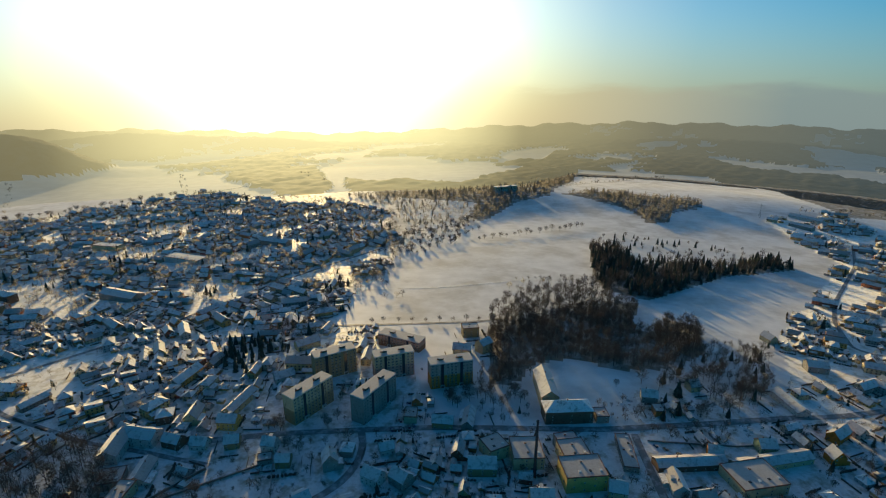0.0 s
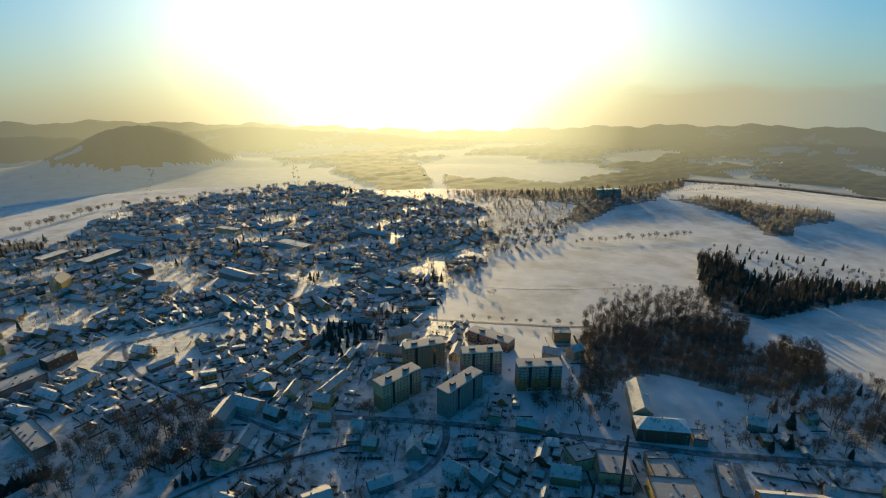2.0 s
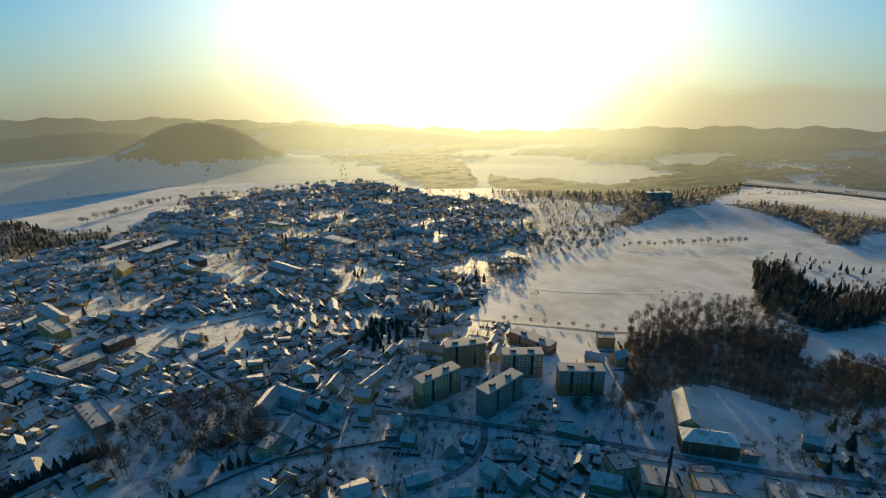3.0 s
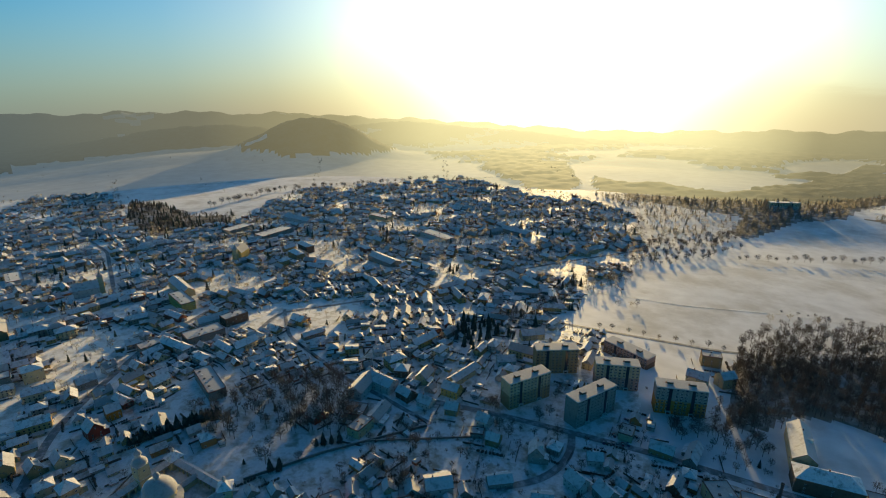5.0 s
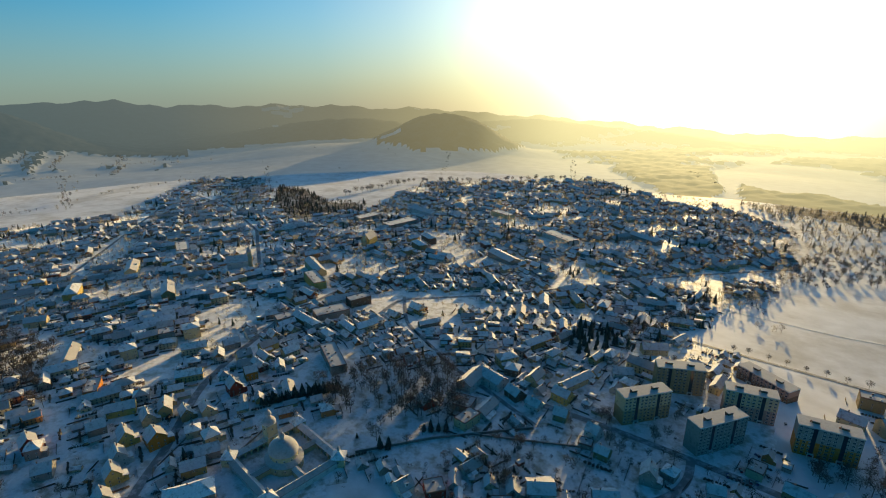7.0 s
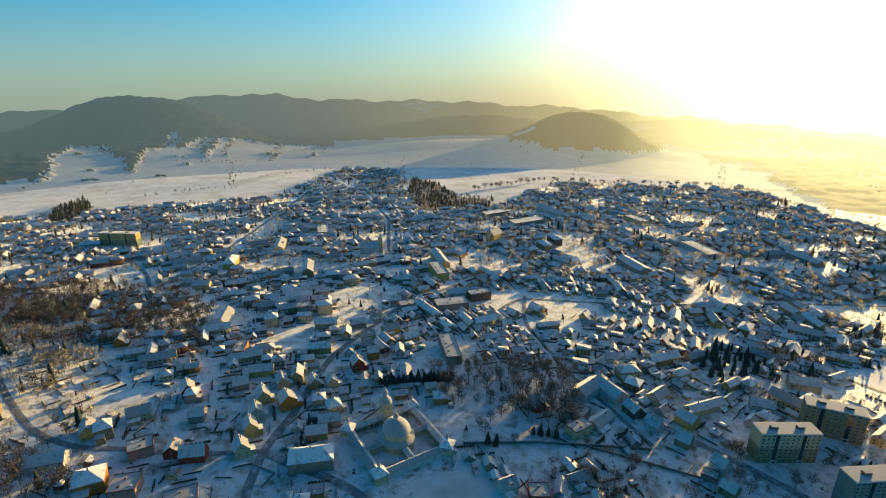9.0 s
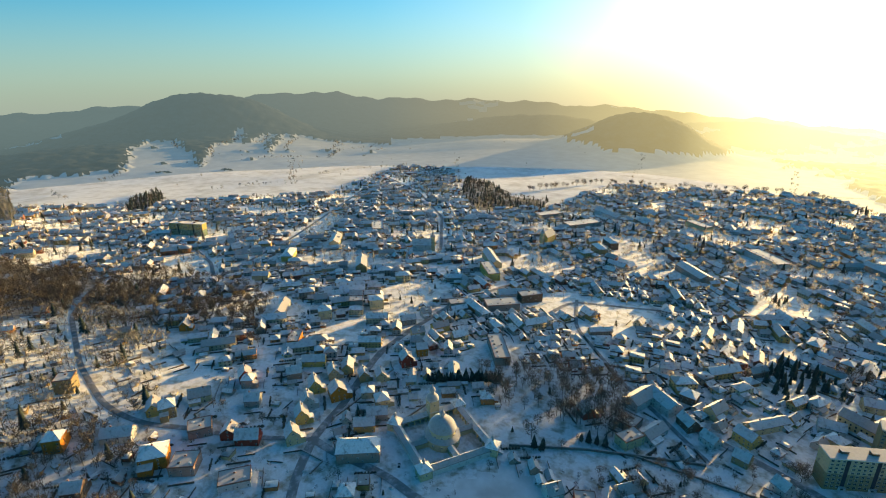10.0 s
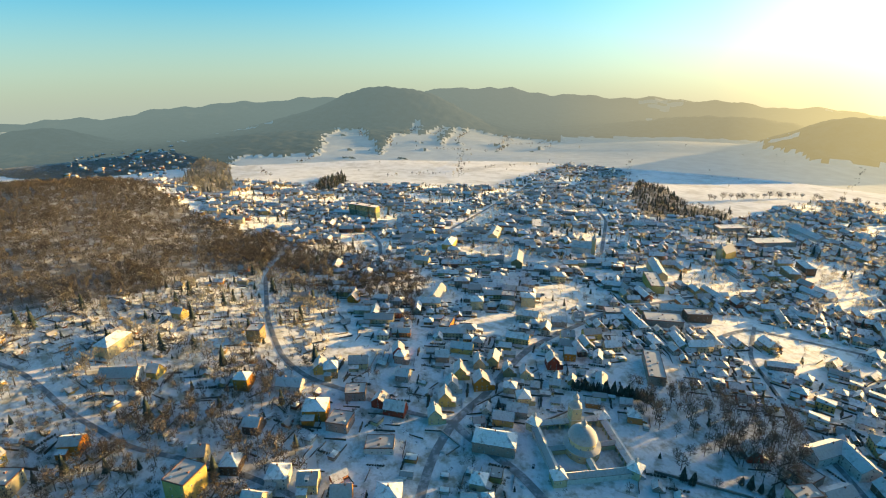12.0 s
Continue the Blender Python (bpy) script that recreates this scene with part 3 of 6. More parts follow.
def cloud_bank():
    """A bank of winter cloud lying on the horizon to the right of the sun."""
    m = bpy.data.materials.new("cloud")
    m.use_nodes = True
    n, l = m.node_tree.nodes, m.node_tree.links
    n.remove(n["Principled BSDF"])
    geo, sep = n.new("ShaderNodeNewGeometry"), n.new("ShaderNodeSeparateXYZ")
    l.new(geo.outputs["Position"], sep.inputs[0])
    tx = n.new("ShaderNodeTexNoise")
    tx.inputs["Scale"].default_value, tx.inputs["Detail"].default_value = 0.0016, 5
    st = n.new("ShaderNodeVectorMath")
    st.operation = "MULTIPLY"
    st.inputs[1].default_value = (1, 1, 6)
    l.new(geo.outputs["Position"], st.inputs[0])
    l.new(st.outputs["Vector"], tx.inputs["Vector"])
    high = n.new("ShaderNodeMath")
    high.operation = "MULTIPLY_ADD"
    high.inputs[1].default_value, high.inputs[2].default_value = 260.0, -130.0
    l.new(tx.outputs["Fac"], high.inputs[0])
    up = n.new("ShaderNodeMath")
    up.operation = "ADD"
    l.new(sep.outputs["Z"], up.inputs[0])
    l.new(high.outputs[0], up.inputs[1])
    fade = n.new("ShaderNodeMapRange")
    fade.interpolation_type = "SMOOTHSTEP"
    fade.inputs["From Min"].default_value, fade.inputs["From Max"].default_value = 70, 190
    fade.inputs["To Min"].default_value, fade.inputs["To Max"].default_value = 0.85, 0.0
    l.new(up.outputs[0], fade.inputs["Value"])
    side = n.new("ShaderNodeMapRange")
    side.interpolation_type = "SMOOTHSTEP"
    side.inputs["From Min"].default_value, side.inputs["From Max"].default_value = 200, 1500
    l.new(sep.outputs["X"], side.inputs["Value"])
    both_ends = n.new("ShaderNodeMath")
    both_ends.operation = "MULTIPLY"
    l.new(fade.outputs[0], both_ends.inputs[0])
    l.new(side.outputs[0], both_ends.inputs[1])
    # the cloud's light is painted: warm near the sun, grey-blue farther right
    sunlight_tint = n.new("ShaderNodeMapRange")
    sunlight_tint.data_type = "FLOAT_VECTOR"
    sunlight_tint.inputs[7].default_value, sunlight_tint.inputs[8].default_value = (200, 200, 200), (2600, 2600, 2600)
    sunlight_tint.inputs[9].default_value, sunlight_tint.inputs[10].default_value = (0.8, 0.64, 0.38), (0.22, 0.28, 0.33)
    cx = n.new("ShaderNodeCombineXYZ")
    for k in range(3):
        l.new(sep.outputs["X"], cx.inputs[k])
    l.new(cx.outputs[0], sunlight_tint.inputs[6])
    # the bank glows by itself instead of being lit
    em, clear, mix = n.new("ShaderNodeEmission"), n.new("ShaderNodeBsdfTransparent"), n.new("ShaderNodeMixShader")
    l.new(sunlight_tint.outputs[1], em.inputs["Color"])
    l.new(both_ends.outputs[0], mix.inputs["Fac"])
    l.new(clear.outputs[0], mix.inputs[1])
    l.new(em.outputs[0], mix.inputs[2])
    l.new(mix.outputs[0], n["Material Output"].inputs["Surface"])
    turns, zs = np.radians(np.linspace(-70, 0, 90)), np.linspace(-360, 330, 12)
    z, a = np.meshgrid(zs, turns, indexing="ij")
    r = 4850 + 25 * noisy(a * 900, z, 60)
    v = np.stack([-r * np.sin(a), r * np.cos(a), z], -1).reshape(-1, 3)
    i, j = np.meshgrid(np.arange(11), np.arange(89), indexing="ij")
    f = np.stack([i * 90 + j, i * 90 + j + 1, (i + 1) * 90 + j + 1, (i + 1) * 90 + j], -1).reshape(-1, 4)
    ob = lump("backdrop_cloud", [(v, f, 0)], [m], "low grey bank of winter cloud on the horizon", "cloud", "structure")
    ob.visible_shadow = False


build_ground()
build_backdrop()
cloud_bank()


def build_road(name, points, width, surface):
    pts = []
    for (x0, y0), (x1, y1) in zip(points, points[1:]):
        n = max(2, int(math.hypot(x1 - x0, y1 - y0) / 5))
        pts += [(x0 + (x1 - x0) * k / n, y0 + (y1 - y0) * k / n) for k in range(n)]
    p = np.array(pts + [points[-1]])
    for _ in range(12):
        p[1:-1] = (p[:-2] + 2 * p[1:-1] + p[2:]) / 4
    d = np.gradient(p, axis=0)
    d /= np.hypot(d[:, 0], d[:, 1])[:, None]
    side = np.stack([-d[:, 1], d[:, 0]], -1)
    v = []
    for q in (-0.5, -0.17, 0.17, 0.5):
        e = p + side * width * q
        v.append(np.stack([e[:, 0], e[:, 1], land(e[:, 0], e[:, 1]) + (0.35 if abs(q) < 0.3 else 0.25)], -1))
    v = np.stack(v, 1)
    n = len(p)
    i, j = np.meshgrid(np.arange(n - 1), np.arange(3), indexing="ij")
    f = np.stack([i * 4 + j, (i + 1) * 4 + j, (i + 1) * 4 + j + 1, i * 4 + j + 1], -1).reshape(-1, 4)[:, ::-1]
    return lump(name, [(v.reshape(-1, 3), f, 0)], [surface], "snowed-in lane with wheel tracks" if surface == M_TOWN else "grey road with packed snow and wheel tracks", "road", "structure")


for road_name, (road_points, road_width) in ROADS.items():
    build_road(road_name, road_points, road_width * 0.8, M_TOWN if road_name.startswith("lane") else M_ROAD)


# ---- trees ----
def sliver(rng, p, way, length, width):
    """A thin three-cornered bundle of twigs."""
    side = np.cross(way, rng.normal(size=3))
    side /= np.linalg.norm(side) + 1e-9
    return [p - side * width / 2, p + side * width / 2, p + way * length]


def bare_tree(seed, high=11.0, twigs=150, width=0.3, spread=0.36, limbs=9):
    """Trunk with limbs, and a crown of twig bundles: two Meshers."""
    rng = np.random.default_rng(seed)
    wood, crown = Mesher(), Mesher()
    wood.ring([(0.26, -0.6), (0.2, high * 0.25), (0.12, high * 0.55), (0.03, high * 0.85)] if limbs > 4 else [(0.28, -0.6), (0.05, high * 0.8)], M_BARK, n=5 if limbs > 4 else 3, cap=False)
    tips = []
    for k in range(9):
        z0 = high * rng.uniform(0.22, 0.6)
        a = k * 2.4 + rng.uniform(-0.4, 0.4)
        way = np.array([math.cos(a), math.sin(a), rng.uniform(0.6, 1.5)])
        way /= np.linalg.norm(way)
        length = high * rng.uniform(0.3, 0.48)
        p0 = np.array([0, 0, z0])
        p1 = p0 + way * length
        p1[:2] *= spread / 0.36
        s = np.cross(way, (0, 0, 1))
        s /= np.linalg.norm(s)
        u = np.cross(s, way)
        tips += [p0 + (p1 - p0) * q for q in (0.35, 0.55, 0.75, 0.95)]
        if k >= limbs:
            continue
        ring0 = [p0 + 0.09 * s, p0 - 0.045 * s + 0.08 * u, p0 - 0.045 * s - 0.08 * u]
        wood.add(ring0 + [p1], [(0, 1, 3), (1, 2, 3), (2, 0, 3)], M_BARK)
    tips += [np.array([0, 0, high * q]) for q in (0.6, 0.7, 0.8)]
    v, f = [], []
    for k in range(twigs):
        p = tips[rng.integers(len(tips))] + rng.normal(size=3) * 0.25
        if k % 5 < 3:      # fill the crown's rounded outline
            q = rng.normal(size=3)
            q *= rng.uniform(0.45, 1.0) / np.linalg.norm(q)
            p = np.array([q[0] * spread * 0.85 * high, q[1] * spread * 0.85 * high, high * (0.62 + 0.33 * q[2])])
        out = p - np.array([0, 0, high * 0.35])
        way = out / (np.linalg.norm(out) + 1e-6) + rng.normal(size=3) * 0.55
        way /= np.linalg.norm(way)
        f.append((len(v), len(v) + 1, len(v) + 2))
        v += sliver(rng, p, way, high * rng.uniform(0.08, 0.18), width * rng.uniform(0.6, 1.3))
    crown.add(v, f, M_TWIG)
    return wood, crown


def conifer(seed, high=14.0, layers=7, wide=0.2, points=9):
    """Trunk, and whorls of drooping jagged boughs: two Meshers."""
    rng = np.random.default_rng(seed)
    wood, crown = Mesher(), Mesher()
    wood.ring([(0.22, -0.6), (0.16, high * 0.4), (0.04, high * 0.97)], M_BARK, n=5, cap=False)
    for k in range(layers):
        q = k / layers
        z, r = high * (0.1 + 0.82 * q), high * wide * (1 - q) ** 0.85 + 0.25
        tip = (rng.normal() * 0.1, rng.normal() * 0.1, min(high, z + high * 0.22))
        v = [tip]
        for j in range(points * 2):
            a = math.pi * j / points + k
            rr = r * (rng.uniform(0.85, 1.2) if j % 2 == 0 else rng.uniform(0.45, 0.65))
            v.append((rr * math.cos(a), rr * math.sin(a), z - (0.12 * r if j % 2 == 0 else -0.1 * r) + rng.normal() * 0.1))
        crown.add(v, [(0, 1 + j, 1 + (j + 1) % (points * 2)) for j in range(points * 2)], M_NEEDLE)
    return wood, crown


def arrays(mesher):
    """A Mesher's triangles and quads as arrays, material by material."""
    got = []
    v = np.array(mesher.v, float)
    for s in range(len(mesher.mats)):
        for n in (3, 4):
            f = [q for q, m in zip(mesher.f, mesher.m) if m == s and len(q) == n]
            if f:
                f = np.array(f)
                used, back = np.unique(f, return_inverse=True)
                got.append((v[used], back.reshape(f.shape), mesher.mats[s]))
    return got


def strew(name, templates, places, materials, label, category, rng):
    """Joins copies of templates (lists of Meshers) at rows of (x, y, z, turn, size) into one object of stuff."""
    shapes = [[a for me in t for a in arrays(me)] for t in templates]
    pieces = []
    for k, (x, y, z, turn, size) in enumerate(places):
        c, s = math.cos(turn) * size, math.sin(turn) * size
        for v, f, m in shapes[k % len(shapes)]:
            w = np.stack([v[:, 0] * c - v[:, 1] * s + x, v[:, 0] * s + v[:, 1] * c + y, v[:, 2] * size + z], -1)
            pieces.append((w, f, materials.index(m)))
    return lump(name, pieces, materials, label, category)


def scatter(poly, gap, rng, edge=0.0):
    """Jittered places in a polygon."""
    p = np.array(poly)
    xs, ys = np.arange(p[:, 0].min(), p[:, 0].max(), gap), np.arange(p[:, 1].min(), p[:, 1].max(), gap)
    x, y = np.meshgrid(xs, ys)
    x, y = x + rng.uniform(-0.5, 0.5, x.shape) * gap, y + rng.uniform(-0.5, 0.5, y.shape) * gap
    ok = inside(poly, x, y)
    return x[ok], y[ok]


def forest(name, poly, gap, templates, materials, label, seed, size=(0.8, 1.25)):
    rng = np.random.default_rng(seed)
    x, y = scatter(poly, gap, rng)
    d, _ = road_near(x, y)
    ok = (np.hypot(x, y) < far_start(np.degrees(np.arctan2(-x, y))) - 20)
    ok &= (d > 2) & (rng.uniform(-0.9, 1.6, len(x)) > noisy(x, y, 38 + gap))
    for px, py, pr in KEEP_OFF:
        ok &= np.hypot(x - px, y - py) > pr - 2
    x, y = x[ok], y[ok]
    places = np.stack([x, y, land(x, y), rng.uniform(0, 6.28, len(x)), rng.uniform(*size, len(x))], -1)
    rng.shuffle(places)
    return strew(name, templates, places, materials, label, "wood", rng)


BARE = [bare_tree(k, 11 + (k % 3) * 1.5, 150, 0.42) for k in range(5)]
BARE_FAR = [bare_tree(20 + k, 12, 40, 0.9, 0.36, 3) for k in range(4)]
FIRS = [conifer(40 + k, 15 + k) for k in range(3)]
FIRS_FAR = [conifer(50 + k, 15 + k, 4, 0.22, 5) for k in range(3)]
FIRS_MID = [conifer(150 + k, 15 + k, 5, 0.22, 6) for k in range(3)]
TALL = [bare_tree(130 + k, 15 + k, 140, 0.36, 0.27) for k in range(5)]
BROWN = [bare_tree(120 + k, 12, 64, 0.8, 0.38, 3) for k in range(4)]
WM = [M_BARK, M_TWIG, M_NEEDLE, M_HAZY_FROST_TWIG, M_HAZY_FROST_NEEDLE]
# far crowns take the copies with haze in their colour
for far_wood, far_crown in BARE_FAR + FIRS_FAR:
    far_crown.mats = [M_HAZY_FROST_TWIG if q == M_TWIG else M_HAZY_FROST_NEEDLE for q in far_crown.mats]


# ---- woods ----
KEEP_OFF = []          # places taken by buildings: x, y, radius
forest("grove", GROVE, 4.6, TALL + BARE[:1], WM, "bare brown deciduous grove with snow between the trunks", 1, (0.6, 0.95))
forest("east_clump", EAST_CLUMP, 6.5, TALL, WM, "clump of dark bare trees behind the street", 33, (0.5, 0.8))
forest("edge_trees", [(-138, 1250), (-97, 1472), (60, 1330), (64, 1146), (-60, 1020), (-110, 1180)], 13, BARE_FAR + FIRS_FAR[:1], WM, "pale frosted trees along the edge of the town, haze in their colour", 37, (0.6, 1.2))
forest("sunlit_wood", SUN_WOODS[1], 10, BARE_FAR + FIRS_FAR[:1], WM, "pale frosted wood below the low sun, haze in its colour", 38, (0.7, 1.3))
forest("scattered_trees", [(264, 904), (320, 1000), (470, 930), (560, 890), (426, 779), (309, 787)], 17, BARE + FIRS, WM, "scattered trees behind the spruce wood", 39, (0.5, 1.0))
forest("mixed_wood", MIXED_WOOD, 9.0, TALL, WM, "bare trees along the edge of a snowfield", 31, (0.8, 1.15))
forest("field_clump", FIELD_CLUMP, 13, BARE, WM, "bare trees and bushes beside a field", 32, (0.6, 1.2))
forest("park_trees", PARK, 6.4, TALL, WM, "bare trees of a snowy park behind the town houses", 2, (0.7, 1.1))
forest("spruce_wood", SPRUCE_WOOD, 6.2, FIRS + TALL[:3], WM, "dark spruce wood on the edge of a snowfield", 3, (0.6, 1.35))
forest("strip_wood", STRIP_WOOD, 7.5, BARE_FAR + FIRS_FAR[:1], WM, "strip of bare wood across the snowy fields", 4)
forest("back_wood", BACK_WOOD, 11, BARE_FAR + FIRS_FAR, WM, "hazy wood behind the town", 5)
forest("brown_hill_wood", BROWN_HILL, 7.8, BROWN, WM, "brown bare wood on a low hill", 6, (0.6, 1.5))
forest("knoll_wood", KNOLL, 9, FIRS_MID[:2] + BROWN[:3], WM, "dark wood on a knoll beside the town", 7, (0.6, 1.15))
forest("town_trees", TOWN_TREES, 11, FIRS + TALL, WM, "spruces and bare trees along the edge of the town", 14, (0.6, 1.0))
forest("copse", COPSE, 9, BROWN[:3] + FIRS_MID, WM, "dark copse at the foot of the snowy slope", 9)
forest("belt_of_trees", BELT, 8.5, BROWN + BARE[:1], WM, "tall bare trees among hillside gardens", 10, (0.8, 1.3))
forest("slope_wood", SLOPE_WOOD, 12, BARE_FAR + FIRS_FAR, WM, "wood on the flank of a hill", 12, (0.9, 1.4))


def hedges():
    """Lines and clumps of trees on the snowy slopes."""
    rng = np.random.default_rng(17)
    rows = []
    lines = [((-1594, 366), (-2406, 579), 34), ((-2396, 749), (-2799, 917), 30), ((-1792, 506), (-1894, 841), 22), ((-1651, 128), (-1651, 384), 18), ((-2099, -151), (-2253, -77), 22), ((-2550, 256), (-2798, 292), 46), ((-2813, 318), (-3197, 491), 60), ((-2655, 606), (-3180, 795), 60), ((-3088, 1003), (-2798, 942), 30), ((-2452, 438), (-2399, 621), 26), ((-2399, 621), (-1567, 374), 20),
             ((-2610, 878), (-2395, 754), 30), ((-2465, 1038), (-2476, 1058), 8), ((-2901, 535), (-3190, 638), 40), ((-2753, 135), (-3207, 149), 40), ((-1728, -205), (-1920, -256), 14),
             ((-1114, 1293), (-1600, 1920), 24), ((-819, 1638), (-1149, 2299), 20), ((-81, 623), (-49, 614), 5), ((69, 660), (182, 681), 16), ((294, 1459), (717, 1997), 40), ((-100, 965), (-23, 1002), 16), ((-23, 1002), (22, 1011), 10), ((22, 1011), (51, 1132), 20), ((51, 1132), (143, 1267), 26), ((-123, 657), (-124, 753), 12), ((-102, 753), (-82, 659), 12), ((-154, 563), (-128, 666), 10), ((-90, 717), (-64, 896), 30),
             ((-79, 883), (-125, 1221), 50), ((-125, 1221), (-342, 1480), 60), ((-342, 1485), (-749, 1498), 70), ((-749, 1490), (-863, 1242), 50), ((-863, 1242), (-1036, 1137), 30), ((-105, 671), (-77, 883), 24), ((307, 1920), (896, 2099), 40), ((-1344, 819), (-1920, 1152), 30), ((-384, 1818), (-717, 2432), 26), ((845, 1229), (1152, 1280), 22), ((-2603, 768), (-2652, 1085), 30)]
    for (x0, y0), (x1, y1), n in lines:
        for k in range(n):
            q = rng.uniform()
            x, y = x0 + (x1 - x0) * q + rng.normal() * 7, y0 + (y1 - y0) * q + rng.normal() * 7
            rows.append((x, y, float(lie(x, y)), rng.uniform(0, 6.28), rng.uniform(0.4, 1.2)))
    for _ in range(45):
        r, turn = rng.uniform(1600, 3100), rng.uniform(45, 105)
        x, y = polar(turn, r)
        rows.append((x, y, float(lie(x, y)), 0.0, rng.uniform(0.4, 1.1)))
    strew("field_hedges", BARE_FAR[:2] + BROWN[:2], rows, WM, "hedges and scattered trees on snowy fields", "hedges", rng)


hedges()


def far_woods():
    rng = np.random.default_rng(8)
    n = 120000
    r, turn = 1920 * (3270 / 1920) ** rng.uniform(0, 1, n), rng.uniform(-50, 122, n)
    x, y = -r * np.sin(np.radians(turn)), r * np.cos(np.radians(turn))
    ok = (wooded(x, y) | inside(FAR_WOOD, x, y)) & (r < far_start(turn) - 20)
    x, y, r = x[ok], y[ok], r[ok]
    places = np.stack([x, y, land(x, y) - 2, rng.uniform(0, 6.28, len(x)), rng.uniform(0.8, 1.5, len(x))], -1)
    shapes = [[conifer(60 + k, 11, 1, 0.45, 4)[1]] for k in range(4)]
    # the needle copy paled for haze
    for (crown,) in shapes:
        crown.mats = [M_HAZY_FROST_NEEDLE]
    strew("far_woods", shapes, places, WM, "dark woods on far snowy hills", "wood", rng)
    # the mountain's wooded flank, with its uneven edge against the snow
    n = 26000
    r, turn = 2060 * (3350 / 2060) ** rng.uniform(0, 1, n), rng.uniform(60, 106, n)
    x, y = -r * np.sin(np.radians(turn)), r * np.cos(np.radians(turn))
    ok = ~slope_snow(x, y) & (turn > 72 + 6 * noisy(x, y, 150)) & (r > far_start(turn))
    x, y = x[ok], y[ok]
    places = np.stack([x, y, lie(x, y) - 1, rng.uniform(0, 6.28, len(x)), rng.uniform(0.8, 1.5, len(x))], -1)
    # these crowns share the hills' painted haze glow
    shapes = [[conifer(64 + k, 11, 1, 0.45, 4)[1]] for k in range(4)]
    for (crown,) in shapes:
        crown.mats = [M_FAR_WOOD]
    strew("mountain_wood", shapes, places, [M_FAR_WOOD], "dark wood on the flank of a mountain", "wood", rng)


far_woods()


# ---- houses ----
def window_mesh(w=1.1, h=1.4):
    m = Mesher()
    m.box(-w / 2, w / 2, -0.04, 0.1, -h / 2, h / 2, M_FRAME)
    m.box(-w / 2 + 0.1, -0.04, -0.07, -0.04, -h / 2 + 0.1, h / 2 - 0.1, M_GLASS)
    m.box(0.04, w / 2 - 0.1, -0.07, -0.04, -h / 2 + 0.1, h / 2 - 0.1, M_GLASS)
    return m


WINDOW = window_mesh().mesh("window")


def roof_slabs(m, w, l, z, rise, over=0.5, thick=0.28, top=None, edge=None):
    """A saddle roof, ridge along y: two thick slabs with snow on top."""
    top, edge = top or M_ROOF_SNOW, edge or M_TILE
    for s in (-1, 1):
        x0, z0 = s * (w / 2 + over), z - rise * over / (w / 2)
        a = [(0, -l / 2 - over, z + rise), (0, l / 2 + over, z + rise), (x0, l / 2 + over, z0), (x0, -l / 2 - over, z0)]
        b = [(x, y, q + thick) for x, y, q in a]
        up = (4, 7, 6, 5) if s < 0 else (4, 5, 6, 7)
        fl = tuple(reversed(up))
        m.add(a + b, [fl if s > 0 else fl], top)
        m.add(a + b, [(0, 1, 2, 3), (2, 3, 7, 6), (1, 2, 6, 5), (3, 0, 4, 7)], edge)


def hip_roof(m, w, l, z, rise, over=0.5, thick=0.25):
    x, y, k = w / 2 + over, l / 2 + over, max(l / 2 - w / 2, 0.3)
    z0 = z - 0.2
    b = [(-x, -y, z0), (x, -y, z0), (x, y, z0), (-x, y, z0)]
    t = [(-x, -y, z0 + thick), (x, -y, z0 + thick), (x, y, z0 + thick), (-x, y, z0 + thick), (0, -k, z + rise), (0, k, z + rise)]
    m.add(b + t, [(0, 1, 5, 4), (1, 2, 6, 5), (2, 3, 7, 6), (3, 0, 4, 7), (3, 2, 1, 0)], M_TILE)
    m.add(t, [(0, 1, 4), (1, 2, 5, 4), (2, 3, 5), (3, 0, 4, 5)], M_ROOF_SNOW)


